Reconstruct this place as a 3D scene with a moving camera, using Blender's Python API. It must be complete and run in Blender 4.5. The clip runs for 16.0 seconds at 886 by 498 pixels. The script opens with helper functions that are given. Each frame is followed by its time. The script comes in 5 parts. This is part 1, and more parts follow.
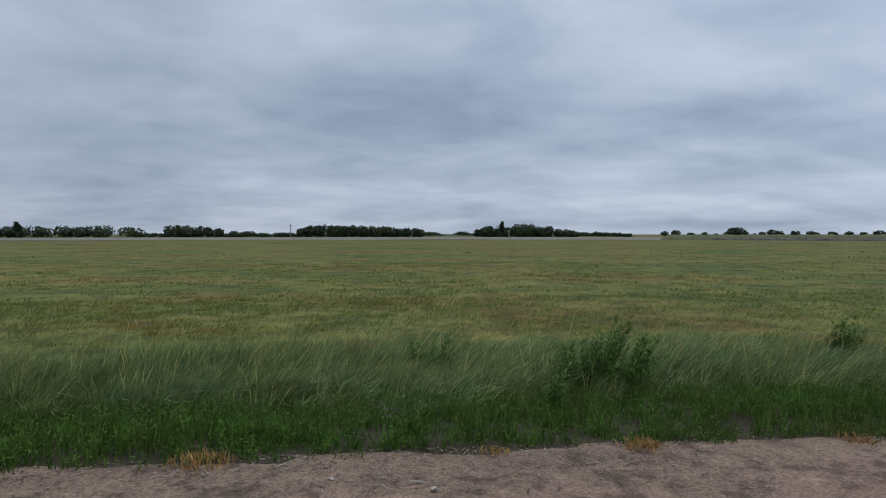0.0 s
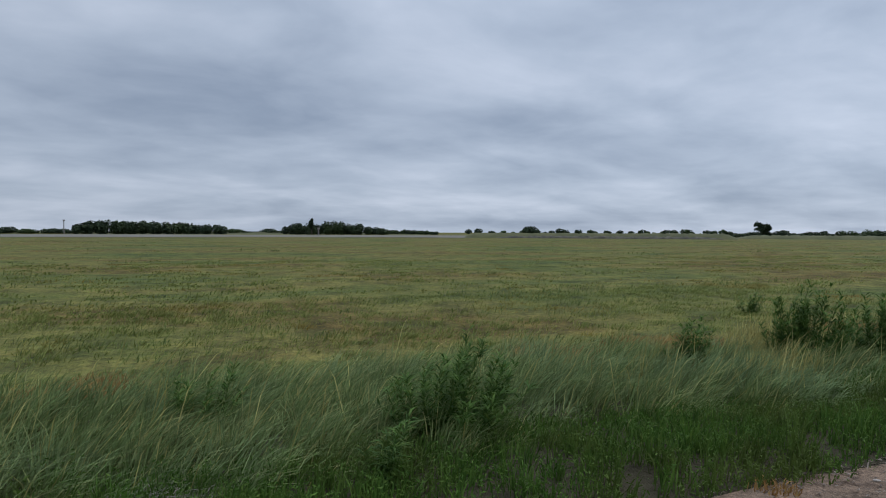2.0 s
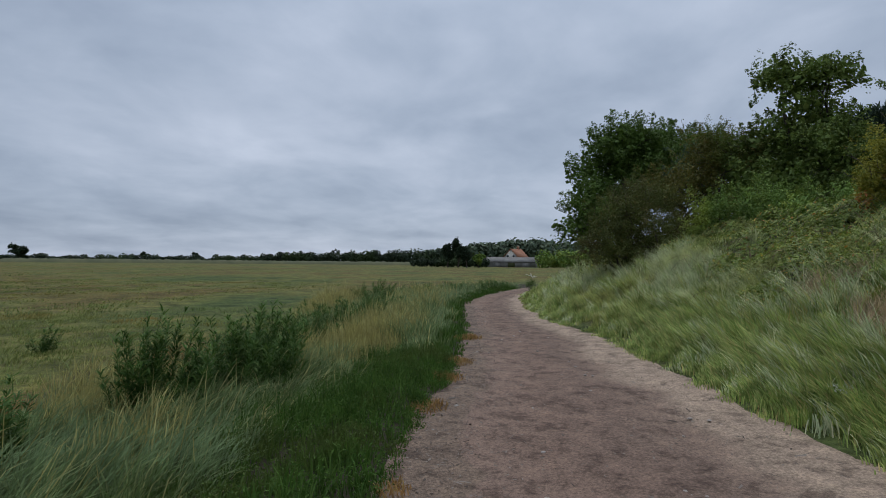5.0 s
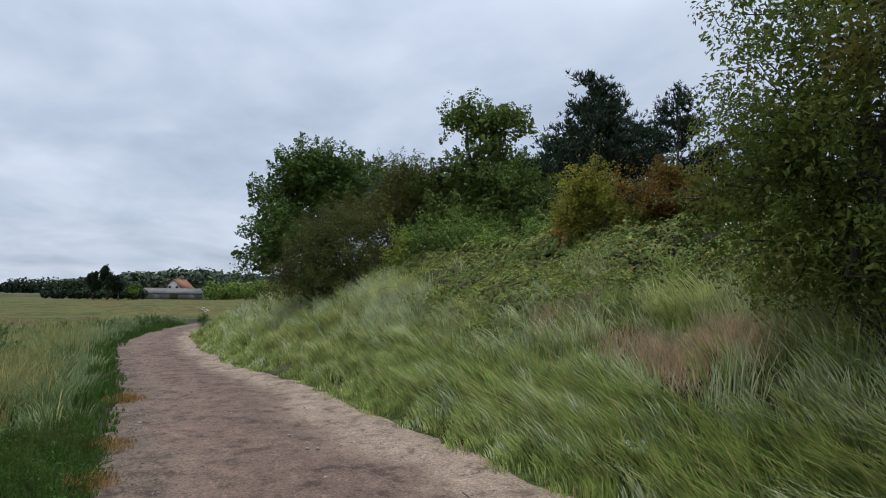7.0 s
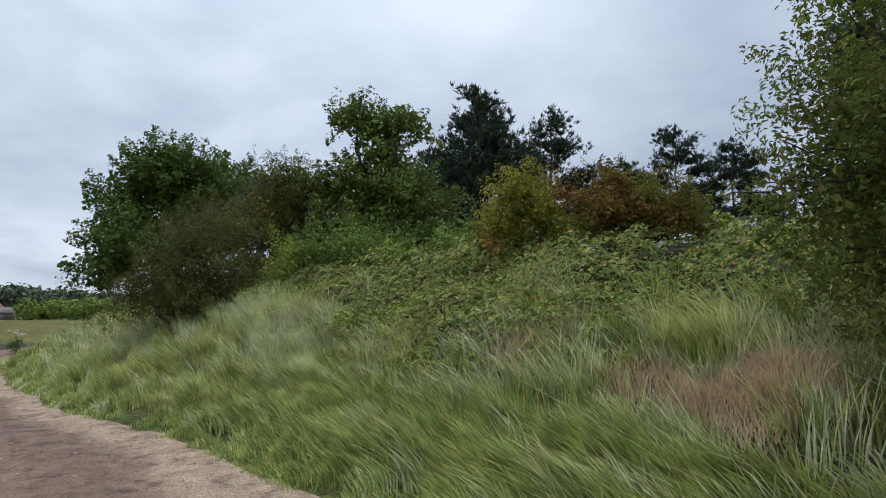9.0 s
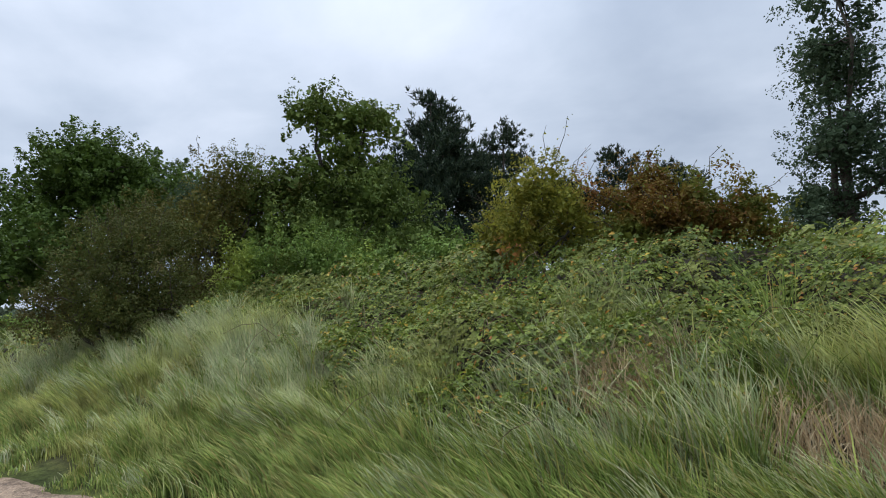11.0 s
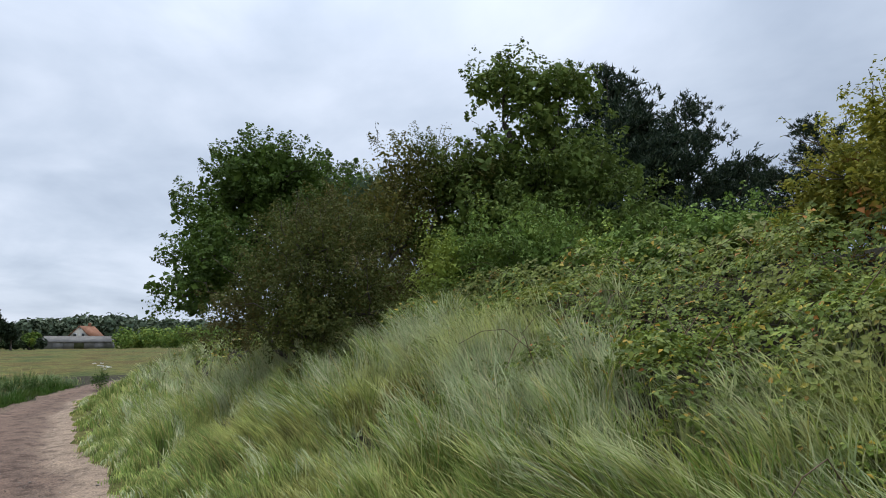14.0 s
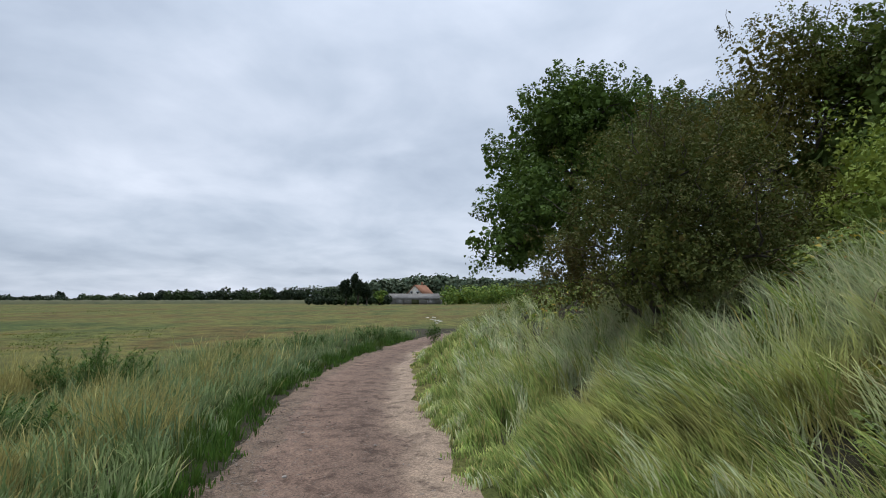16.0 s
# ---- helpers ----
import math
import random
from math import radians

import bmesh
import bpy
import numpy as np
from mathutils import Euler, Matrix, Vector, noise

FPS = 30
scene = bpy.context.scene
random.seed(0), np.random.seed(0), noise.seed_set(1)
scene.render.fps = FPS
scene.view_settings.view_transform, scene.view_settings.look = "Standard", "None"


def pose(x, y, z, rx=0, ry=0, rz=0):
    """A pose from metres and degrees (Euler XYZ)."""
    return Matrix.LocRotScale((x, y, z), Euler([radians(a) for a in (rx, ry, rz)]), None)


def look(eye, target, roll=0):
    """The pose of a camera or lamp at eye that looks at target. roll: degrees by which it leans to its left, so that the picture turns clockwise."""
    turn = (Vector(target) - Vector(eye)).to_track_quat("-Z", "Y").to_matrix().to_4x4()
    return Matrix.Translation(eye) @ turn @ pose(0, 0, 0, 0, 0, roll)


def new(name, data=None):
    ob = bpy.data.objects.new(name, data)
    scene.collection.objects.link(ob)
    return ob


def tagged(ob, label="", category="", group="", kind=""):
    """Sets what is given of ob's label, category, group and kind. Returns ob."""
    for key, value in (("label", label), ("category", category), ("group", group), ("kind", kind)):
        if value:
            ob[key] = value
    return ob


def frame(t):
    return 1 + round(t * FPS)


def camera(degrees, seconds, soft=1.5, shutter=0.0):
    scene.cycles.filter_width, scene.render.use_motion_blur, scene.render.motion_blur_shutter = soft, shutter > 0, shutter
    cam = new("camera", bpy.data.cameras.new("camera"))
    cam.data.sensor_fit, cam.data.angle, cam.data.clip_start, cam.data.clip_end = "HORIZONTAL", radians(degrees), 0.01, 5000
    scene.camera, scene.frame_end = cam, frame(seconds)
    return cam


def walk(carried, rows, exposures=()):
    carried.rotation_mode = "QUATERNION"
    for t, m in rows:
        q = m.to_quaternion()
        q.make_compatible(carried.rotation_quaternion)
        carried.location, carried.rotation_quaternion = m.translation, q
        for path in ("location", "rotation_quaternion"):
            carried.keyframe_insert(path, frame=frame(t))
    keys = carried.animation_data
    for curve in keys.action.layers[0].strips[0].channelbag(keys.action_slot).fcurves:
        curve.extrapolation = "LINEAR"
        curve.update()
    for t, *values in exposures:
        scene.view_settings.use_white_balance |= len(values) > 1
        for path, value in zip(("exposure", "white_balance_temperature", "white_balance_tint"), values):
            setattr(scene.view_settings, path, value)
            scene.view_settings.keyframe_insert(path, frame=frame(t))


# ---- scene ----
cam = camera(72.3, 16.0, soft=1.0)
METRES, EYE, TILT, LEAN, TURN = 16.0, 1.6, -1.4, 0.0, 0.0
ROWS = [
    (0.0, 0.0, 0.0, 0.0, 0.0, 0.0, -0.0),
    (0.5, 0.0035, 0.0315, 0.0002, -3.85, -0.13, 0.03),
    (1.0, 0.0066, 0.0626, 0.0008, -8.99, -0.24, 0.1),
    (1.5, 0.0106, 0.0944, 0.0011, -14.03, -0.34, 0.08),
    (2.0, 0.0127, 0.1234, -0.0009, -17.8, -0.24, 0.17),
    (2.5, 0.0181, 0.1524, -0.0014, -22.91, 0.54, 0.16),
    (3.0, 0.026, 0.1798, -0.0025, -30.62, 1.62, 0.3),
    (3.5, 0.0358, 0.2039, -0.0031, -42.91, 1.55, 0.39),
    (4.0, 0.0511, 0.2257, -0.0036, -55.72, 1.38, 0.71),
    (4.5, 0.0696, 0.2456, -0.0048, -69.18, 1.31, 0.74),
    (5.0, 0.0962, 0.2606, -0.0053, -80.75, 1.39, 0.77),
    (7.5, 0.2693, 0.2882, -0.0052, -115.59, 4.68, 0.51),
    (8.0, 0.3029, 0.2912, -0.0044, -119.26, 5.04, 0.52),
    (8.5, 0.3363, 0.2912, -0.0025, -122.78, 5.29, 0.59),
    (9.0, 0.3674, 0.2903, -0.0025, -124.7, 5.66, 0.56),
    (11.5, 0.5238, 0.2791, -0.0016, -132.75, 7.63, 0.57),
    (12.0, 0.5515, 0.2755, -0.0002, -133.52, 7.95, 0.72),
    (12.5, 0.5772, 0.2736, 0.0006, -133.63, 8.19, 0.88),
    (13.0, 0.6069, 0.2695, 0.0005, -130.45, 8.43, 0.99),
    (13.5, 0.6357, 0.2674, -0.0, -124.39, 8.28, 1.17),
    (14.0, 0.6656, 0.2642, -0.0004, -117.73, 7.98, 1.37),
    (14.5, 0.6974, 0.2633, -0.0016, -109.15, 8.06, 1.29),
    (15.0, 0.7309, 0.263, -0.0038, -101.95, 7.41, 1.31),
    (15.5, 0.7646, 0.2643, -0.0035, -95.52, 6.0, 1.38),
    (16.0, 0.7981, 0.2679, -0.0036, -89.65, 4.7, 1.39),
]
walk(cam, [(t, pose(0, 0, EYE, TILT, LEAN, TURN) @ pose(METRES * x, METRES * y, METRES * z, 90 + pitch, roll, yaw)) for t, x, y, z, yaw, pitch, roll in ROWS],
     exposures=[(0.0, -0.18, 6480, 10), (3.0, -0.16, 6500, 10), (5.0, -0.44, 6420, 10), (7.5, 0.06, 6650, 10), (9.0, 0.12, 6730, 10), (13.0, 0.22, 6700, 10), (16.0, 0.06, 6730, 10)])

# ---- world and light ----
world = bpy.data.worlds.new("overcast_sky")
scene.world = world
world.use_nodes = True
wn, wl = world.node_tree.nodes, world.node_tree.links
wn.clear()


def wnode(kind, **kw):
    n = wn.new(kind)
    for k, v in kw.items():
        if k == "operation":
            n.operation = v
        elif k == "blend":
            n.blend_type = v
    return n


def wmath(op, a, b=None):
    n = wnode("ShaderNodeMath", operation=op)
    for i, v in enumerate((a, b)):
        if v is None:
            continue
        if isinstance(v, (int, float)):
            n.inputs[i].default_value = v
        else:
            wl.new(v, n.inputs[i])
    return n.outputs[0]


SUN_EL, SUN_AZ = radians(58), radians(85)
coords = wn.new("ShaderNodeTexCoord")
sep = wn.new("ShaderNodeSeparateXYZ")
wl.new(coords.outputs["Generated"], sep.inputs[0])
zc = wmath("MAXIMUM", sep.outputs["Z"], 0.0)
zd = wmath("ADD", zc, 0.17)
cx = wmath("DIVIDE", sep.outputs["X"], zd)
cy = wmath("DIVIDE", sep.outputs["Y"], zd)
deck = wn.new("ShaderNodeCombineXYZ")
wl.new(cx, deck.inputs[0])
wl.new(cy, deck.inputs[1])
turn = wn.new("ShaderNodeMapping")
turn.inputs["Rotation"].default_value = (0, 0, radians(-38))
turn.inputs["Scale"].default_value = (0.82, 1.0, 1.0)
wl.new(deck.outputs[0], turn.inputs[0])


def wnoise(scale, detail, rough, dist):
    n = wn.new("ShaderNodeTexNoise")
    n.inputs["Scale"].default_value = scale
    n.inputs["Detail"].default_value = detail
    n.inputs["Roughness"].default_value = rough
    n.inputs["Distortion"].default_value = dist
    wl.new(turn.outputs[0], n.inputs["Vector"])
    return n.outputs["Fac"]


big = wnoise(0.62, 4, 0.5, 0.25)
small = wnoise(1.7, 5, 0.52, 0.35)
fleck = wnoise(4.6, 5, 0.6, 0.3)
cloud = wmath("ADD", wmath("ADD", wmath("MULTIPLY", big, 0.58), wmath("MULTIPLY", small, 0.34)), wmath("MULTIPLY", fleck, 0.08))
ramp = wn.new("ShaderNodeValToRGB")
ramp.color_ramp.elements[0].position = 0.36
ramp.color_ramp.elements[0].color = (0.31, 0.385, 0.515, 1)
ramp.color_ramp.elements[1].position = 0.66
ramp.color_ramp.elements[1].color = (0.68, 0.76, 0.91, 1)
mid_el = ramp.color_ramp.elements.new(0.5)
mid_el.color = (0.47, 0.555, 0.695, 1)
wl.new(cloud, ramp.inputs[0])
# an overcast sky grows brighter towards the zenith
rise = wmath("ADD", wmath("MULTIPLY", wmath("POWER", zc, 4.0), 3.2), 1.0)
sunward = wn.new("ShaderNodeVectorMath")
sunward.operation = "DOT_PRODUCT"
wl.new(coords.outputs["Generated"], sunward.inputs[0])
sunward.inputs[1].default_value = (0.82, 0.1, 0.56)
rise = wmath("MULTIPLY", rise, wmath("ADD", wmath("MULTIPLY", sunward.outputs["Value"], 0.17), 0.94))
cloud_bg = wn.new("ShaderNodeBackground")
wl.new(ramp.outputs[0], cloud_bg.inputs["Color"])
wl.new(rise, cloud_bg.inputs["Strength"])
sky = wn.new("ShaderNodeTexSky")
sky.sky_type = "NISHITA"
sky.sun_disc = False
sky.sun_elevation = SUN_EL
sky.sun_rotation = SUN_AZ
sky_bg = wn.new("ShaderNodeBackground")
sky_bg.inputs["Strength"].default_value = 0.1
wl.new(sky.outputs[0], sky_bg.inputs["Color"])
cover = wn.new("ShaderNodeMixShader")
cover.inputs[0].default_value = 0.93
wl.new(sky_bg.outputs[0], cover.inputs[1])
wl.new(cloud_bg.outputs[0], cover.inputs[2])
wout = wn.new("ShaderNodeOutputWorld")
wl.new(cover.outputs[0], wout.inputs[0])

sun_data = bpy.data.lights.new("sun", "SUN")
sun_data.energy, sun_data.angle, sun_data.color = 1.5, radians(45), (1.0, 0.95, 0.86)
sun_ob = new("sun", sun_data)
sun_dir = Vector((math.sin(SUN_AZ) * math.cos(SUN_EL), math.cos(SUN_AZ) * math.cos(SUN_EL), math.sin(SUN_EL)))
sun_ob.matrix_world = look((0, 0, 40), Vector((0, 0, 40)) - sun_dir)


# ---- materials ----
def material(name):
    m = bpy.data.materials.new(name)
    m.use_nodes = True
    m.node_tree.nodes.clear()
    return m, m.node_tree.nodes, m.node_tree.links


def set_ramp(node, stops):
    els = node.color_ramp.elements
    while len(els) < len(stops):
        els.new(0.5)
    for el, (p, c) in zip(els, stops):
        el.position, el.color = p, (*c, 1)


def noise_node(n, l, vec, scale, detail=4, rough=0.55, dist=0.0):
    t = n.new("ShaderNodeTexNoise")
    t.inputs["Scale"].default_value = scale
    t.inputs["Detail"].default_value = detail
    t.inputs["Roughness"].default_value = rough
    t.inputs["Distortion"].default_value = dist
    if vec is not None:
        l.new(vec, t.inputs["Vector"])
    return t.outputs["Fac"]


def mix_colour(n, l, fac, a, b, blend="MIX"):
    m = n.new("ShaderNodeMix")
    m.data_type, m.blend_type = "RGBA", blend
    for sock, v in ((m.inputs[0], fac), (m.inputs[6], a), (m.inputs[7], b)):
        if isinstance(v, (int, float)):
            sock.default_value = v
        elif isinstance(v, tuple):
            sock.default_value = (*v, 1)
        else:
            l.new(v, sock)
    return m.outputs[2]


def leaf_material(name, stops, patch=None, patch_scale=0.8, patch_at=(0.5, 0.62), trans=0.3, rough=0.7, spec=0.14, vary=(5.0, 0.62, 1.38)):
    """Leaves or blades: a colour for each island, patches of another colour, some light let through."""
    m, n, l = material(name)
    geo = n.new("ShaderNodeNewGeometry")
    ramp_ = n.new("ShaderNodeValToRGB")
    set_ramp(ramp_, stops)
    l.new(geo.outputs["Random Per Island"], ramp_.inputs[0])
    colour = ramp_.outputs[0]
    tc = n.new("ShaderNodeTexCoord")
    if patch:
        f = noise_node(n, l, tc.outputs["Object"], patch_scale, 4, 0.6)
        r2 = n.new("ShaderNodeValToRGB")
        set_ramp(r2, [(patch_at[0], (0, 0, 0)), (patch_at[1], (1, 1, 1))])
        l.new(f, r2.inputs[0])
        colour = mix_colour(n, l, r2.outputs[0], colour, patch)
    fine = noise_node(n, l, tc.outputs["Object"], vary[0], 3, 0.6)
    shade = n.new("ShaderNodeMapRange")
    shade.inputs[1].default_value, shade.inputs[2].default_value = 0.3, 0.7
    shade.inputs[3].default_value, shade.inputs[4].default_value = vary[1], vary[2]
    l.new(fine, shade.inputs[0])
    colour = mix_colour(n, l, 1.0, colour, shade.outputs[0], "MULTIPLY")
    p = n.new("ShaderNodeBsdfPrincipled")
    p.inputs["Roughness"].default_value = rough
    p.inputs["Specular IOR Level"].default_value = spec
    l.new(colour, p.inputs["Base Color"])
    tr = n.new("ShaderNodeBsdfTranslucent")
    l.new(colour, tr.inputs["Color"])
    mx = n.new("ShaderNodeMixShader")
    mx.inputs[0].default_value = trans
    l.new(p.outputs[0], mx.inputs[1])
    l.new(tr.outputs[0], mx.inputs[2])
    o = n.new("ShaderNodeOutputMaterial")
    l.new(mx.outputs[0], o.inputs[0])
    return m


def rough_material(name, stops, scale=4.0, bump=0.4, bump_scale=30.0, rough=0.9, metal=0.0, per_island=False):
    """A rough surface with colour at two scales and fine relief."""
    m, n, l = material(name)
    tc = n.new("ShaderNodeTexCoord")
    f1 = noise_node(n, l, tc.outputs["Object"], scale, 5, 0.6)
    f2 = noise_node(n, l, tc.outputs["Object"], scale * 7, 4, 0.6)
    add = n.new("ShaderNodeMath")
    add.operation = "ADD"
    half = n.new("ShaderNodeMath")
    half.operation = "MULTIPLY_ADD"
    half.inputs[1].default_value, half.inputs[2].default_value = 0.45, -0.22
    src = f2
    if per_island:
        geo = n.new("ShaderNodeNewGeometry")
        src = geo.outputs["Random Per Island"]
    l.new(src, half.inputs[0])
    l.new(f1, add.inputs[0])
    l.new(half.outputs[0], add.inputs[1])
    r = n.new("ShaderNodeValToRGB")
    set_ramp(r, stops)
    l.new(add.outputs[0], r.inputs[0])
    p = n.new("ShaderNodeBsdfPrincipled")
    p.inputs["Roughness"].default_value = rough
    p.inputs["Metallic"].default_value = metal
    p.inputs["Specular IOR Level"].default_value = 0.25
    l.new(r.outputs[0], p.inputs["Base Color"])
    b = n.new("ShaderNodeBump")
    b.inputs["Strength"].default_value = bump
    b.inputs["Distance"].default_value = 0.02
    l.new(noise_node(n, l, tc.outputs["Object"], bump_scale, 5, 0.65), b.inputs["Height"])
    l.new(b.outputs[0], p.inputs["Normal"])
    o = n.new("ShaderNodeOutputMaterial")
    l.new(p.outputs[0], o.inputs[0])
    return m


def ground_material():
    """Marsh sward and dune soil: greens, olive and rusty patches over one sheet."""
    m, n, l = material("marsh_ground")
    tc = n.new("ShaderNodeTexCoord")
    v = tc.outputs["Object"]
    stretch = n.new("ShaderNodeMapping")
    stretch.inputs["Scale"].default_value = (0.45, 1.0, 1.0)
    l.new(v, stretch.inputs[0])
    a = noise_node(n, l, stretch.outputs[0], 0.11, 6, 0.66)
    r = n.new("ShaderNodeValToRGB")
    set_ramp(r, [(0.36, (0.056, 0.078, 0.026)), (0.45, (0.088, 0.098, 0.030)), (0.51, (0.122, 0.114, 0.038)), (0.58, (0.104, 0.076, 0.027)), (0.68, (0.066, 0.086, 0.029))])
    l.new(a, r.inputs[0])
    b = noise_node(n, l, v, 1.1, 7, 0.72)
    r2 = n.new("ShaderNodeValToRGB")
    set_ramp(r2, [(0.36, (0.42, 0.44, 0.40)), (0.48, (0.86, 0.87, 0.84)), (0.66, (1.4, 1.36, 1.25))])
    l.new(b, r2.inputs[0])
    c = mix_colour(n, l, 1.0, r.outputs[0], r2.outputs[0], "MULTIPLY")
    fine = noise_node(n, l, v, 9.0, 5, 0.75)
    r3 = n.new("ShaderNodeValToRGB")
    set_ramp(r3, [(0.34, (0.45, 0.47, 0.45)), (0.66, (1.55, 1.52, 1.4))])
    l.new(fine, r3.inputs[0])
    c = mix_colour(n, l, 1.0, c, r3.outputs[0], "MULTIPLY")
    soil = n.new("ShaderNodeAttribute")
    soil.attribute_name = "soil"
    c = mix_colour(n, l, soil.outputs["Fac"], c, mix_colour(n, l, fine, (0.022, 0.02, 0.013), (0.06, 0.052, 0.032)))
    p = n.new("ShaderNodeBsdfPrincipled")
    p.inputs["Roughness"].default_value = 0.95
    p.inputs["Specular IOR Level"].default_value = 0.1
    l.new(c, p.inputs["Base Color"])
    bp = n.new("ShaderNodeBump")
    bp.inputs["Strength"].default_value, bp.inputs["Distance"].default_value = 0.9, 0.2
    l.new(b, bp.inputs["Height"])
    l.new(bp.outputs[0], p.inputs["Normal"])
    o = n.new("ShaderNodeOutputMaterial")
    l.new(p.outputs[0], o.inputs[0])
    return m


def path_material():
    """Trodden earth: reddish brown with a pale sandy strip, muddy spots and fine grit; 'across' runs 0 to 1 over the path."""
    m, n, l = material("trodden_earth")
    tc = n.new("ShaderNodeTexCoord")
    v = tc.outputs["Object"]
    at = n.new("ShaderNodeAttribute")
    at.attribute_name = "across"
    wob = noise_node(n, l, v, 0.8, 5, 0.6)
    k = n.new("ShaderNodeMath")
    k.operation = "MULTIPLY_ADD"
    k.inputs[1].default_value = 0.34
    l.new(wob, k.inputs[0])
    l.new(at.outputs["Fac"], k.inputs[2])
    strip = n.new("ShaderNodeValToRGB")
    set_ramp(strip, [(0.16, (0.262, 0.192, 0.138)), (0.37, (0.278, 0.205, 0.148)), (0.47, (0.172, 0.118, 0.087)), (0.60, (0.140, 0.093, 0.069)), (0.80, (0.160, 0.104, 0.076)), (0.98, (0.176, 0.117, 0.087)), (1.0, (0.150, 0.105, 0.075))])
    l.new(k.outputs[0], strip.inputs[0])
    spots = noise_node(n, l, v, 4.2, 7, 0.68, 0.25)
    r2 = n.new("ShaderNodeValToRGB")
    set_ramp(r2, [(0.38, (0.52, 0.50, 0.50)), (0.47, (0.95, 0.95, 0.95)), (0.55, (1.05, 1.05, 1.05)), (0.66, (1.32, 1.30, 1.27))])
    l.new(spots, r2.inputs[0])
    c = mix_colour(n, l, 1.0, strip.outputs[0], r2.outputs[0], "MULTIPLY")
    grit = noise_node(n, l, v, 38.0, 5, 0.8)
    r3 = n.new("ShaderNodeValToRGB")
    set_ramp(r3, [(0.34, (0.5, 0.5, 0.5)), (0.5, (1, 1, 1)), (0.66, (1.6, 1.58, 1.55))])
    l.new(grit, r3.inputs[0])
    c = mix_colour(n, l, 1.0, c, r3.outputs[0], "MULTIPLY")
    p = n.new("ShaderNodeBsdfPrincipled")
    p.inputs["Roughness"].default_value = 0.92
    p.inputs["Specular IOR Level"].default_value = 0.2
    l.new(c, p.inputs["Base Color"])
    bp = n.new("ShaderNodeBump")
    bp.inputs["Strength"].default_value, bp.inputs["Distance"].default_value = 0.6, 0.02
    l.new(grit, bp.inputs["Height"])
    bp2 = n.new("ShaderNodeBump")
    bp2.inputs["Strength"].default_value, bp2.inputs["Distance"].default_value = 0.5, 0.06
    l.new(spots, bp2.inputs["Height"])
    l.new(bp.outputs[0], bp2.inputs["Normal"])
    l.new(bp2.outputs[0], p.inputs["Normal"])
    o = n.new("ShaderNodeOutputMaterial")
    l.new(p.outputs[0], o.inputs[0])
    return m


GROUND = ground_material()
EARTH = path_material()
CANE = rough_material("bramble_cane", [(0.3, (0.09, 0.06, 0.04)), (0.7, (0.19, 0.13, 0.08))], 6, 0.3, 40)
BARK = rough_material("bark", [(0.3, (0.035, 0.028, 0.022)), (0.7, (0.12, 0.10, 0.08))], 6, 0.8, 40)
TWIG = rough_material("grey_twig", [(0.3, (0.12, 0.10, 0.085)), (0.7, (0.30, 0.27, 0.24))], 6, 0.5, 40)
CHIPS = rough_material("wood_chips", [(0.25, (0.06, 0.045, 0.036)), (0.5, (0.120, 0.094, 0.075)), (0.75, (0.215, 0.182, 0.152))], 3, 0.4, 60, per_island=True)
STONE = rough_material("pale_stone", [(0.25, (0.168, 0.140, 0.119)), (0.75, (0.322, 0.287, 0.252))], 9, 0.5, 60, per_island=True)
G_VERGE = leaf_material("verge_herb", [(0.0, (0.041, 0.088, 0.014)), (0.5, (0.06, 0.126, 0.02)), (1.0, (0.096, 0.161, 0.031))], patch=(0.08, 0.114, 0.025), patch_scale=0.9)
G_LONG = leaf_material("couch_grass", [(0.0, (0.086, 0.127, 0.039)), (0.55, (0.138, 0.192, 0.065)), (0.85, (0.211, 0.258, 0.103)), (1.0, (0.334, 0.323, 0.124))], patch=(0.161, 0.221, 0.095), patch_scale=0.6)
G_MARSH = leaf_material("marsh_sward", [(0.0, (0.123, 0.159, 0.041)), (0.6, (0.165, 0.19, 0.052)), (1.0, (0.232, 0.232, 0.071))], patch=(0.238, 0.159, 0.043), patch_scale=0.22, patch_at=(0.53, 0.68), vary=(3.0, 0.75, 1.25))
G_TUFT = leaf_material("marsh_tuft", [(0.0, (0.068, 0.101, 0.031)), (0.6, (0.106, 0.146, 0.044)), (1.0, (0.164, 0.197, 0.061))])
G_PALE = leaf_material("dry_seed_grass", [(0.0, (0.260, 0.232, 0.073)), (0.6, (0.364, 0.321, 0.112)), (1.0, (0.477, 0.436, 0.174))], trans=0.35)
G_RUST = leaf_material("rusty_herb", [(0.0, (0.226, 0.127, 0.044)), (0.6, (0.316, 0.180, 0.067)), (1.0, (0.360, 0.256, 0.090))])
G_BANK = leaf_material("bank_grass", [(0.0, (0.133, 0.199, 0.042)), (0.5, (0.233, 0.304, 0.074)), (0.85, (0.378, 0.396, 0.118)), (1.0, (0.408, 0.309, 0.119))], patch=(0.406, 0.374, 0.118), patch_scale=0.55, patch_at=(0.54, 0.74), vary=(4.500, 0.485, 1.550))
G_BLUE = leaf_material("lyme_grass", [(0.0, (0.295, 0.364, 0.174)), (0.6, (0.488, 0.528, 0.293)), (1.0, (0.622, 0.568, 0.346))], patch=(0.473, 0.492, 0.183), patch_scale=0.7, vary=(4.850, 0.533, 1.455))
G_STRAW = leaf_material("dead_straw", [(0.0, (0.352, 0.252, 0.144)), (0.5, (0.6, 0.453, 0.28)), (1.0, (0.6, 0.502, 0.328))], trans=0.25)
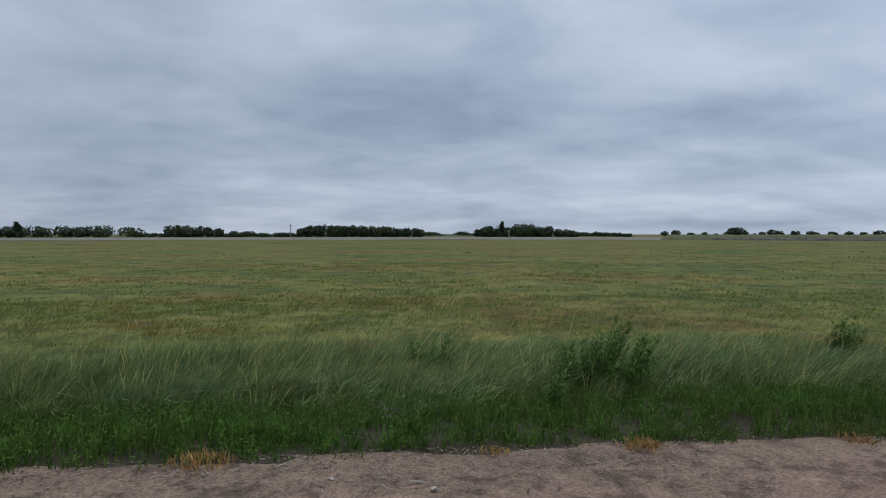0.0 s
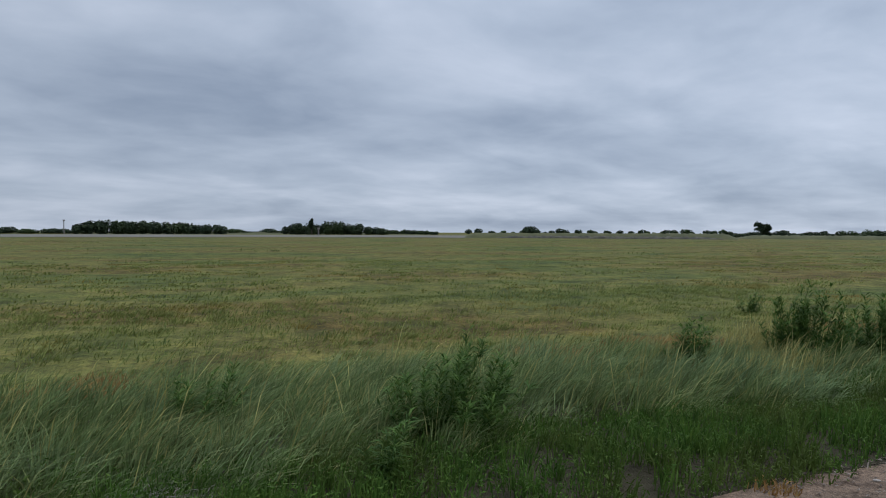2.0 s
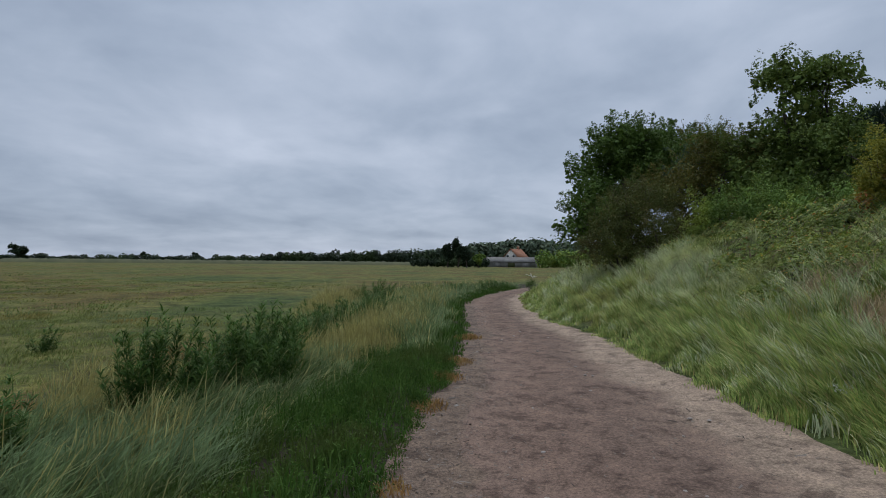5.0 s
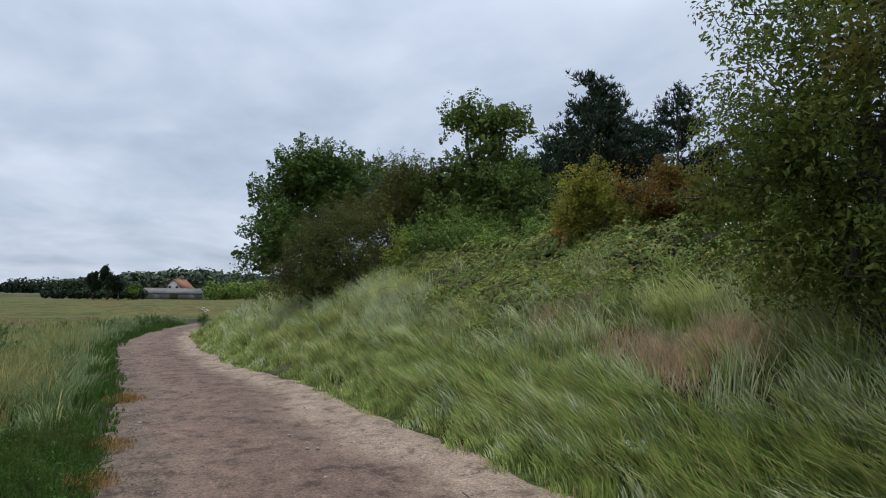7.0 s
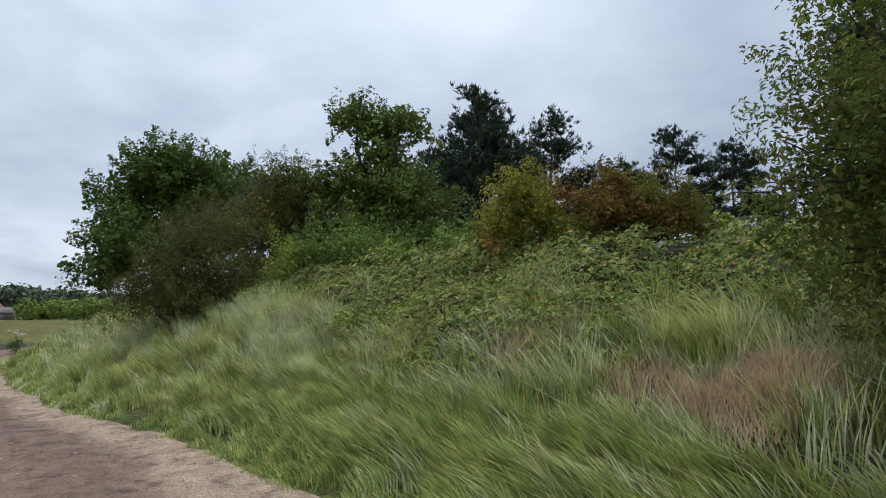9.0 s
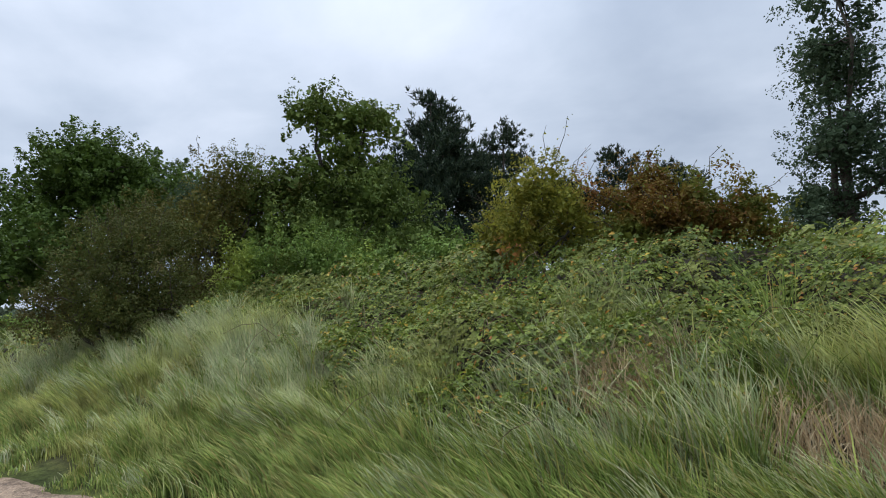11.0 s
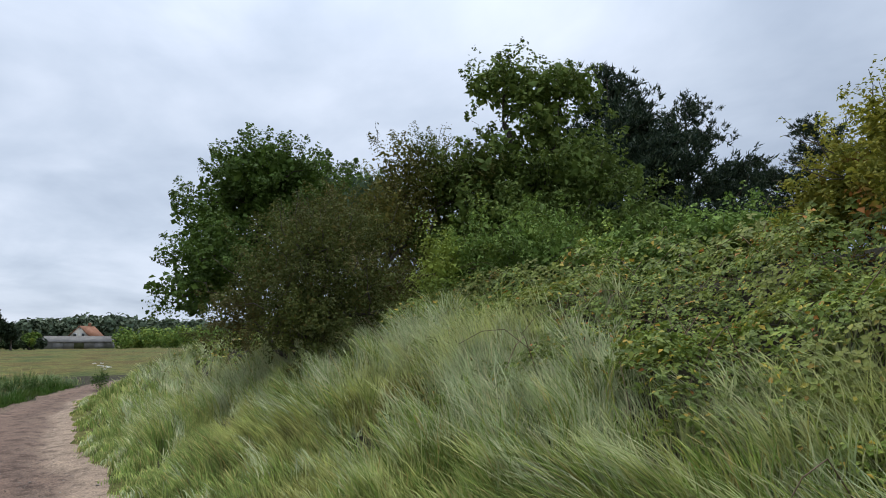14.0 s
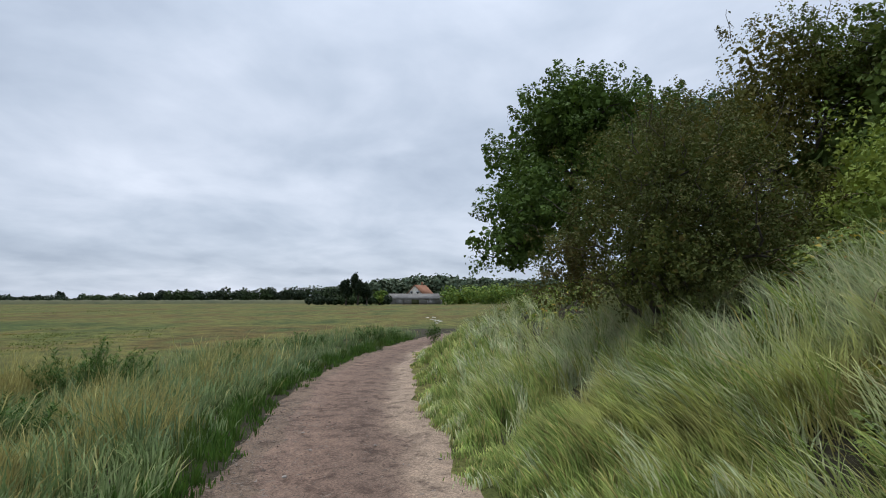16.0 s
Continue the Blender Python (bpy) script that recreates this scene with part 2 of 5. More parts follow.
L_BRAMBLE = leaf_material("bramble_leaf", [(0.0, (0.09, 0.13, 0.026)), (0.5, (0.149, 0.208, 0.04)), (0.92, (0.243, 0.288, 0.055)), (0.965, (0.493, 0.341, 0.052)), (1.0, (0.375, 0.13, 0.039))], patch=(0.198, 0.206, 0.048), patch_scale=0.9, patch_at=(0.5, 0.7), spec=0.2, rough=0.6, vary=(4.776, 0.564, 1.496))
L_DOCK = leaf_material("dock_leaf", [(0.0, (0.041, 0.089, 0.018)), (0.6, (0.068, 0.131, 0.025)), (1.0, (0.115, 0.168, 0.041))])
L_THORN = leaf_material("hawthorn_leaf", [(0.0, (0.074, 0.09, 0.023)), (0.6, (0.094, 0.112, 0.028)), (0.9, (0.122, 0.127, 0.032)), (1.0, (0.148, 0.109, 0.036))], patch=(0.118, 0.097, 0.034), patch_scale=0.7, trans=0.18, vary=(1.6, 0.6, 1.45))
L_BROWN = leaf_material("blackthorn_leaf", [(0.0, (0.097, 0.099, 0.023)), (0.6, (0.129, 0.126, 0.029)), (1.0, (0.178, 0.142, 0.039))], patch=(0.09, 0.129, 0.025), patch_scale=0.6, trans=0.18, vary=(1.6, 0.6, 1.45))
L_SYC = leaf_material("sycamore_leaf", [(0.0, (0.067, 0.109, 0.021)), (0.6, (0.086, 0.143, 0.027)), (1.0, (0.126, 0.188, 0.036))], spec=0.2, trans=0.18, vary=(1.6, 0.6, 1.45))
L_ASH = leaf_material("ash_leaf", [(0.0, (0.092, 0.137, 0.032)), (0.6, (0.122, 0.169, 0.038)), (1.0, (0.178, 0.223, 0.051))], trans=0.18, vary=(1.6, 0.6, 1.45))
L_MID = leaf_material("sallow_leaf", [(0.0, (0.11, 0.179, 0.039)), (0.6, (0.142, 0.221, 0.048)), (1.0, (0.198, 0.278, 0.061))], patch=(0.237, 0.285, 0.051), patch_scale=0.6, trans=0.18, vary=(1.6, 0.6, 1.45))
L_YEL = leaf_material("yellowing_leaf", [(0.0, (0.156, 0.177, 0.031)), (0.5, (0.242, 0.24, 0.039)), (1.0, (0.356, 0.322, 0.056))], patch=(0.302, 0.124, 0.036), patch_scale=1.1, patch_at=(0.54, 0.62), vary=(1.6, 0.6, 1.45))
L_RED = leaf_material("reddening_leaf", [(0.0, (0.148, 0.072, 0.022)), (0.4, (0.195, 0.098, 0.023)), (0.75, (0.189, 0.138, 0.029)), (1.0, (0.245, 0.17, 0.038))], patch=(0.135, 0.150, 0.030), patch_scale=1.3, patch_at=(0.45, 0.54), vary=(1.6, 0.6, 1.45))
L_WILLOW = leaf_material("willow_leaf", [(0.0, (0.099, 0.141, 0.031)), (0.6, (0.131, 0.178, 0.04)), (1.0, (0.187, 0.223, 0.054))], patch=(0.18, 0.165, 0.042), patch_scale=0.9, vary=(1.6, 0.6, 1.45))
L_PINE = leaf_material("pine_needle", [(0.0, (0.017, 0.031, 0.018)), (0.6, (0.031, 0.05, 0.027)), (1.0, (0.057, 0.078, 0.039))], trans=0.12)
L_POPLAR = leaf_material("poplar_leaf", [(0.0, (0.055, 0.087, 0.046)), (0.6, (0.07, 0.108, 0.057)), (1.0, (0.107, 0.144, 0.083))], vary=(1.6, 0.6, 1.45))
L_FAR = leaf_material("far_wood_leaf", [(0.0, (0.019, 0.032, 0.018)), (0.6, (0.03, 0.046, 0.024)), (1.0, (0.05, 0.068, 0.034))], patch=(0.041, 0.064, 0.022), patch_scale=0.05, trans=0.1)
# distance haze over the hill wood, put into paler leaf colours
L_HAZE = leaf_material("hazed_hill_leaf", [(0.0, (0.075, 0.105, 0.065)), (0.6, (0.10, 0.135, 0.08)), (1.0, (0.14, 0.165, 0.10))], trans=0.1)
ROOF_RED = rough_material("clay_tile", [(0.3, (0.189, 0.078, 0.042)), (0.7, (0.262, 0.126, 0.073))], 2, 0.4, 12)
ROOF_GREY = rough_material("fibre_cement_roof", [(0.3, (0.10, 0.095, 0.09)), (0.7, (0.19, 0.18, 0.165))], 0.6, 0.3, 8)
PLASTER = rough_material("cream_wall", [(0.3, (0.420, 0.392, 0.336)), (0.7, (0.504, 0.476, 0.420))], 1, 0.2, 20)
SHEET = rough_material("weathered_boards", [(0.3, (0.156, 0.150, 0.141)), (0.7, (0.252, 0.240, 0.222))], 0.8, 0.3, 10)
PANE = rough_material("dark_pane", [(0.3, (0.03, 0.035, 0.04)), (0.7, (0.05, 0.055, 0.06))], 1, 0.0, 5, rough=0.15)
WHITE = rough_material("white_paint", [(0.3, (0.70, 0.70, 0.68)), (0.7, (0.80, 0.80, 0.78))], 3, 0.1, 30, rough=0.6)
MUD = rough_material("tidal_sand", [(0.3, (0.101, 0.095, 0.081)), (0.7, (0.149, 0.138, 0.118))], 0.05, 0.2, 1)
ROCK = rough_material("sea_wall_stone", [(0.35, (0.018, 0.017, 0.014)), (0.65, (0.085, 0.078, 0.062))], 0.5, 0.8, 3)
BERM = rough_material("far_grass_bank", [(0.3, (0.042, 0.05, 0.02)), (0.7, (0.085, 0.085, 0.036))], 0.2, 0.5, 2)
PETAL = leaf_material("white_petal", [(0.0, (0.65, 0.65, 0.6)), (1.0, (0.8, 0.8, 0.76))])


# ---- building helpers ----
def rng(seed):
    return np.random.default_rng(seed)


def mesh_object(name, verts, tris, mat, smooth=False):
    """One mesh object from arrays of corners and triangles."""
    verts, tris = np.asarray(verts, dtype=np.float32), np.asarray(tris, dtype=np.int32)
    me = bpy.data.meshes.new(name)
    me.vertices.add(len(verts))
    me.vertices.foreach_set("co", verts.ravel())
    me.loops.add(tris.size)
    me.loops.foreach_set("vertex_index", tris.ravel())
    me.polygons.add(len(tris))
    me.polygons.foreach_set("loop_start", np.arange(0, tris.size, tris.shape[1], dtype=np.int32))
    if smooth:
        me.polygons.foreach_set("use_smooth", np.ones(len(tris), dtype=bool))
    me.update(calc_edges=True)
    me.materials.append(mat)
    return new(name, me)


def join(parts):
    vs, fs, base = [], [], 0
    for v, f in parts:
        vs.append(v)
        fs.append(f + base)
        base += len(v)
    return np.concatenate(vs), np.concatenate(fs)


def child(ob, parent):
    ob.parent = parent
    return ob


def blades(p, h, lean, width, mid=0.55, mid_width=0.75, seed=0, th=None, arc=None):
    """Grass blades from feet p (n, 3): narrowing strips that arch along lean (n, 2); th turns the flat of each blade."""
    n = len(p)
    r = rng(seed)
    if th is None:
        th = r.uniform(0, 2 * np.pi, n)
    side = np.stack([np.cos(th), np.sin(th), np.zeros(n)], 1) * (np.broadcast_to(width, n)[:, None] * 0.5)
    lean3 = np.concatenate([lean, np.zeros((n, 1))], 1)
    ratio = np.linalg.norm(lean, axis=1) / np.maximum(h, 0.01)
    bow = np.minimum(0.16 + 0.3 * ratio, 0.7)
    at = [(0.0, 1.0), (mid, mid_width)] if arc is None else [(0.0, 0.9), (0.42, 1.0), (0.76, 0.7)]
    rows = []
    for s, w in at + [(1.0, 0.0)]:
        c = p + lean3 * s ** 1.5
        c[:, 2] += h * (s - bow * s * s) / (1 - 0.45 * bow)
        rows += [c - side * w, c + side * w] if w else [c]
    v = np.stack(rows, 1).reshape(-1, 3)
    f = []
    for k in range(len(at) - 1):
        f += [[2 * k, 2 * k + 1, 2 * k + 3], [2 * k, 2 * k + 3, 2 * k + 2]]
    k = 2 * len(at)
    f.append([k - 2, k - 1, k])
    return v, (np.array(f)[None] + (k + 1) * np.arange(n)[:, None, None]).reshape(-1, 3)


def leaves(c, size, seed=0, aspect=0.6, up=0.5, out=None, fold=0.25):
    """Leaves at c (n, 3): diamonds folded along the middle, facing mostly upwards or outwards."""
    n = len(c)
    r = rng(seed)
    d = r.normal(size=(n, 3))
    d /= np.linalg.norm(d, axis=1, keepdims=True)
    nrm = r.normal(size=(n, 3)) * 0.42
    nrm[:, 2] += up
    if out is not None:
        nrm += out * 0.9
    nrm /= np.linalg.norm(nrm, axis=1, keepdims=True)
    d -= nrm * np.sum(d * nrm, 1, keepdims=True)
    d /= np.linalg.norm(d, axis=1, keepdims=True)
    s = np.cross(d, nrm)
    sz = (np.broadcast_to(size, n) * r.uniform(0.65, 1.3, n))[:, None]
    a = c - d * sz * 0.5
    b = c + d * sz * 0.5 - nrm * sz * fold * 0.5
    l_ = c + s * sz * aspect * 0.5 + nrm * sz * fold * 0.5
    r_ = c - s * sz * aspect * 0.5 + nrm * sz * fold * 0.5
    v = np.stack([a, r_, b, l_], 1).reshape(-1, 3)
    f = np.array([[0, 1, 2], [0, 2, 3]])
    return v, (f[None] + 4 * np.arange(n)[:, None, None]).reshape(-1, 3)


def trefoils(c, nrm, size, seed=0):
    """Compound leaves at c (n, 3), facing nrm: three pointed ovals each, folded along the middle."""
    n = len(c)
    r = rng(seed)
    nrm = nrm + r.normal(size=(n, 3)) * 0.32
    nrm /= np.linalg.norm(nrm, axis=1, keepdims=True)
    d = r.normal(size=(n, 3))
    d -= nrm * np.sum(d * nrm, 1, keepdims=True)
    d /= np.linalg.norm(d, axis=1, keepdims=True)
    side = np.cross(nrm, d)
    sz = (size * r.uniform(0.6, 1.25, n))[:, None]
    vs = []
    for turn_, grow in ((0.0, 1.0), (1.35, 0.82), (-1.35, 0.82)):
        a = d * math.cos(turn_) + side * math.sin(turn_)
        b = np.cross(nrm, a)
        q_ = c + a * sz * 0.12
        L = sz * grow
        vs += [q_, q_ + a * L * 0.4 + b * L * 0.36 + nrm * L * 0.08, q_ + a * L - nrm * L * 0.16, q_ + a * L * 0.4 - b * L * 0.36 + nrm * L * 0.08]
    v = np.stack(vs, 1).reshape(-1, 3)
    f = np.array([[4 * k + i for i in tri] for k in range(3) for tri in ((0, 1, 2), (0, 2, 3))])
    return v, (f[None] + 12 * np.arange(n)[:, None, None]).reshape(-1, 3)


def tube(pts, radii, sides=6):
    pts = np.asarray(pts, float)
    t = np.gradient(pts, axis=0)
    t /= np.linalg.norm(t, axis=1, keepdims=True) + 1e-9
    ref = np.array([0.31, 0.87, 0.2])
    s = np.cross(t, ref)
    s /= np.linalg.norm(s, axis=1, keepdims=True) + 1e-9
    u = np.cross(t, s)
    a = np.linspace(0, 2 * np.pi, sides, endpoint=False)
    ring = pts[:, None] + np.asarray(radii)[:, None, None] * (np.cos(a)[None, :, None] * s[:, None] + np.sin(a)[None, :, None] * u[:, None])
    v = ring.reshape(-1, 3)
    f = []
    for i in range(len(pts) - 1):
        for j in range(sides):
            k = (j + 1) % sides
            f.append((i * sides + j, i * sides + k, (i + 1) * sides + k))
            f.append((i * sides + j, (i + 1) * sides + k, (i + 1) * sides + j))
    return v, np.array(f)


def wander(a, b, n, amount, r):
    """A slightly crooked line from a to b."""
    a, b = np.asarray(a, float), np.asarray(b, float)
    t = np.linspace(0, 1, n)[:, None]
    k = r.normal(size=(n, 3)) * amount * np.linalg.norm(b - a)
    k[0] = k[-1] = 0
    return a + (b - a) * t + k


# ---- the plan: path edges and ground height ----
LEFT_X = [-60, -10, -3.1, 0, 4, 6.6, 10, 14, 18, 22, 26, 30, 34, 38, 44, 60, 200, 3000]
LEFT_Y = [-4, 3.3, 4.35, 4.75, 5.1, 5.32, 5.42, 5.68, 6.25, 6.8, 6.85, 6.55, 5.95, 5.0, 3.0, -3, -50, -900]
RIGHT_X = [-60, -10, 0, 3, 5, 6.6, 8.6, 11, 14.5, 18, 22, 26, 30, 33, 37, 44, 60, 200, 3000]
RIGHT_Y = [-9, -3.0, -0.9, 0.7, 1.4, 1.75, 2.2, 2.5, 3.1, 4.1, 4.7, 5.05, 5.1, 4.7, 3.4, 1.0, -5.5, -53, -904]


def left_edge(x):
    return np.interp(x, LEFT_X, LEFT_Y)


def right_edge(x):
    return np.interp(x, RIGHT_X, RIGHT_Y)


def lattice(ix, iy, seed):
    h = (ix.astype(np.int64) * 374761393 + iy.astype(np.int64) * 668265263 + seed * 982451653) & 0x7FFFFFFF
    h = ((h ^ (h >> 13)) * 1274126177) & 0x7FFFFFFF
    h = ((h ^ (h >> 16)) * 60493) & 0xFFFF
    return h / 65535.0 * 2 - 1


def waves(x, y, s, seed):
    """Uneven ground noise from about -1 to 1, with waves some 6 / s metres long."""
    x, y = np.broadcast_arrays(np.asarray(x, float) * s / 3.0, np.asarray(y, float) * s / 3.0)
    out = 0
    for k in range(4):
        fx, fy = x * 2.03 ** k + 17.3 * k, y * 2.03 ** k - 9.1 * k
        ix, iy = np.floor(fx), np.floor(fy)
        u, v = fx - ix, fy - iy
        u, v = u * u * (3 - 2 * u), v * v * (3 - 2 * v)
        a = lattice(ix, iy, seed + k) * (1 - u) + lattice(ix + 1, iy, seed + k) * u
        c = lattice(ix, iy + 1, seed + k) * (1 - u) + lattice(ix + 1, iy + 1, seed + k) * u
        out = out + (a * (1 - v) + c * v) * 0.5 ** k
    return np.clip(out * 0.85, -1, 1)


def ground_z(x, y):
    x, y = np.asarray(x, float), np.asarray(y, float)
    m = y - left_edge(x)
    d = right_edge(x) - y
    flat = -0.1 * np.clip(y / 4, 0, 1)
    marsh = -0.12 * np.clip((m - 0.3) / 2.0, 0, 1) + np.where(m > 0.5, 0.035 * waves(x, y, 1.1, 3), 0)
    rise = np.interp(d, [0, 0.5, 1.0, 1.6, 2.2, 3.0, 4.5, 7, 12, 40], [0, 0.06, 0.26, 0.62, 0.98, 1.40, 2.08, 2.7, 2.9, 3.0])
    along = np.interp(x, [-30, 4, 8, 11, 17, 24, 36, 60, 120], [0.5, 0.7, 0.82, 1.0, 0.95, 0.9, 0.7, 0.4, 0.25])
    bank = rise * along + np.where(d > 0.4, 0.10 * waves(x, y, 0.9, 5) * np.clip(d / 2, 0, 1), 0)
    return np.where(d > 0, flat + bank, flat + marsh)


def on_ground(x, y):
    return np.stack([x, y, ground_z(x, y)], 1)


# ---- ground sheet and path ----
def spaced(lo, hi, step, far):
    fine = np.arange(lo, hi, step)
    out_hi, out_lo, s = [], [], step
    x = fine[-1]
    while x < far:
        s *= 1.25
        x += s
        out_hi.append(x)
    s, x = step, lo
    while x > -far:
        s *= 1.25
        x -= s
        out_lo.append(x)
    return np.concatenate([out_lo[::-1], fine, out_hi])


gx, gy = spaced(-9, 44, 0.3, 4200), spaced(-18, 26, 0.3, 4200)
X, Y = np.meshgrid(gx, gy, indexing="ij")
Z = ground_z(X.ravel(), Y.ravel()).reshape(X.shape)
in_path = (Y < left_edge(X) - 0.1) & (Y > right_edge(X) + 0.1)
Z = Z - np.where(in_path, 0.05, 0.0)
ny = len(gy)
ii, jj = np.meshgrid(np.arange(len(gx) - 1), np.arange(ny - 1), indexing="ij")
q = (ii * ny + jj).ravel()
quads = np.stack([q, q + ny, q + ny + 1, q + 1], 1)
ground = mesh_object("ground", np.stack([X.ravel(), Y.ravel(), Z.ravel()], 1), quads, GROUND, True)
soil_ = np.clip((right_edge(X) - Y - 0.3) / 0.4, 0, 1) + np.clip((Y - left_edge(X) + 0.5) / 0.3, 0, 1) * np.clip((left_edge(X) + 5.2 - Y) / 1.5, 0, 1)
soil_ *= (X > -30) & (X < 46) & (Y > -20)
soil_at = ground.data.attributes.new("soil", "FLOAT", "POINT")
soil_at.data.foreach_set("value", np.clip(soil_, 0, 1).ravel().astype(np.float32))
tagged(ground, "olive green salt marsh and dune soil", "ground", kind="structure")

px = np.arange(-14, 60, 0.12)
pa = np.linspace(0, 1, 41)
PX, PA = np.meshgrid(px, pa, indexing="ij")
lo_, hi_ = right_edge(px)[:, None] - 0.12, left_edge(px)[:, None] + 0.12
lo_ = lo_ + 0.10 * waves(px, px * 0, 2.3, 8)[:, None]
hi_ = hi_ + 0.10 * waves(px, px * 0, 2.0, 9)[:, None]
PY = lo_ + (hi_ - lo_) * PA
PZ = -0.1 * np.clip(PY / 4, 0, 1) + 0.012 * waves(PX, PY, 2.2, 11) - 0.03 * np.exp(-((PA - 0.28) / 0.1) ** 2) - 0.025 * np.exp(-((PA - 0.68) / 0.12) ** 2)
PZ += 0.008 * waves(PX, PY, 7.0, 12) - 0.10 * (np.abs(PA - 0.5) > 0.49)
na = len(pa)
ii, jj = np.meshgrid(np.arange(len(px) - 1), np.arange(na - 1), indexing="ij")
q = (ii * na + jj).ravel()
path = mesh_object("path", np.stack([PX.ravel(), PY.ravel(), PZ.ravel()], 1), np.stack([q, q + na, q + na + 1, q + 1], 1), EARTH, True)
at_ = path.data.attributes.new("across", "FLOAT", "POINT")
at_.data.foreach_set("value", PA.ravel().astype(np.float32))
tagged(path, "trodden brown earth path with a pale sandy strip", "path", kind="structure")


# ---- grass, by zone ----
def scatter(n, x0, x1, m0, m1, edge, side, seed):
    """n points between x0 and x1, m0 to m1 metres out from a path edge."""
    r = rng(seed)
    x = r.uniform(x0, x1, n)
    m = r.uniform(m0, m1, n)
    return x, edge(x) + side * m, m


def stuff(name, geo, mat, label, category="grass"):
    ob = mesh_object(name, *geo, mat)
    return tagged(ob, label, category, kind="stuff")


def clumped(x, y, s, seed):
    """Keeps points by a patchy field, so that growth comes in tufts."""
    k = waves(x, y, s, seed) * 0.5 + 0.5
    return k


WIND = np.array([0.8, 0.15])


def lean_of(n, h, amount, spread, seed, to=WIND):
    r = rng(seed)
    return (to[None] * amount + r.normal(size=(n, 2)) * spread) * h[:, None]


def tufts(n, per, x0, x1, m0, m1, edge, side, spread, seed):
    """Blades in tufts: feet, distance from the edge, each tuft's own number from 0 to 1, and the way outwards from its heart."""
    r = rng(seed)
    k = n // per
    tx, tm = r.uniform(x0, x1, k), r.uniform(m0, m1, k)
    own = np.repeat(r.uniform(0, 1, k), per)
    off = r.normal(size=(k * per, 2)) * spread
    x = np.repeat(tx, per) + off[:, 0]
    m = np.repeat(tm, per) + off[:, 1]
    return x, edge(x) + side * m, m, own, off / spread


def verge():
    geo = []
    for k, (n, per, x0, x1, w, wide) in enumerate(((50000, 26, -5, 11, 0.012, 1.75), (9000, 20, 11, 36, 0.015, 0.6), (4000, 20, -14, -5, 0.018, 1.7))):
        x, y, m, own, off = tufts(n, per, x0, x1, -0.14, wide, left_edge, 1, 0.055, 20 + k)
        n = len(x)
        keep = (rng(30 + k).uniform(0, 1, n) < np.clip(0.75 + m * 2.2, 0, 1)) & (m > -0.1 + 0.12 * waves(x, y, 3.0, 15))
        x, y, m, own, off = x[keep], y[keep], m[keep], own[keep], off[keep]
        n = len(x)
        r = rng(40 + k)
        h = (0.06 + 0.2 * np.clip((m + 0.1) / 0.4, 0, 1) * (0.35 + 1.0 * own)) * r.uniform(0.6, 1.2, n) * (0.85 + 0.4 * waves(x, y, 2.2, 13))
        lean = (off * 0.16 + r.normal(size=(n, 2)) * 0.14 + np.array([0.1, 0])) * h[:, None]
        feet = on_ground(x, y)
        some = (np.arange(n) % 2 == 0) if k == 0 else np.ones(n, bool)
        geo.append(blades(feet[some], h[some], lean[some], w * 0.85, seed=60 + k, mid=0.6, mid_width=1.0, th=(own * 60 + r.normal(size=n) * 0.6)[some]))
        if k == 0:
            up_ = r.uniform(0.25, 1.05, n)
            p = feet + np.concatenate([lean, h[:, None]], 1) * up_[:, None] + r.normal(size=(n, 3)) * np.array([0.02, 0.02, 0.012])
            geo.append(leaves(p, 0.034, 65, 0.34, 0.25))
    stuff("verge_herbs", join(geo), G_VERGE, "bright green low marsh herbs along the path edge", "herbs")


def long_grass():
    geo, heads_ = [], []
    for k, (n, per, x0, x1, m0, m1, w) in enumerate(((90000, 44, -7, 11, 1.2, 4.4, 0.0115), (40000, 30, 11, 38, 0.35, 4.0, 0.019), (6000, 20, -16, -7, 0.8, 4.3, 0.022))):
        x, y, m, own, off = tufts(n, per, x0, x1, m0, m1, left_edge, 1, 0.08, 70 + k)
        n = len(x)
        field = clumped(x, y, 1.0, 14)
        keep = ((own * 53.3) % 1.0 < np.clip(field * 2.2 - 0.3, 0.12, 0.95) * np.clip((m1 - m) / 1.2, 0.1, 1)) & (m > m0 - 0.4)
        x, y, m, own, off, field = x[keep], y[keep], m[keep], own[keep], off[keep], field[keep]
        n = len(x)
        r = rng(80 + k)
        h = (0.14 + 0.2 * field + 0.36 * own) * r.uniform(0.5, 1.15, n) * np.clip(0.5 + (m - m0) / 1.2, 0.5, 1) * np.where(x > 12, 1.25, 1.0)
        ang = waves(x, y, 0.8, 23) * 0.7
        own2 = (own * 37.7) % 1.0
        to = np.stack([np.cos(ang), np.sin(ang)], 1) * (0.2 + 0.8 * own2)[:, None]
        lean = (to + off * 0.26 + r.normal(size=(n, 2)) * 0.16) * h[:, None]
        geo.append(blades(on_ground(x, y), h, lean, w, seed=90 + k, th=own * 60 + r.normal(size=n) * 0.5))
        s = r.uniform(0, 1, n) < 0.03
        hs = h[s] * 1.3
        heads_.append(blades(on_ground(x[s], y[s]), hs, lean[s] * 0.9, w * 0.6, mid=0.8, mid_width=1.0, seed=99 + k))
    stuff("long_grass", join(geo), G_LONG, "long blue green grass leaning in the wind", "grass")
    stuff("seed_heads", join(heads_), G_PALE, "pale dry seed heads above the long grass", "grass")


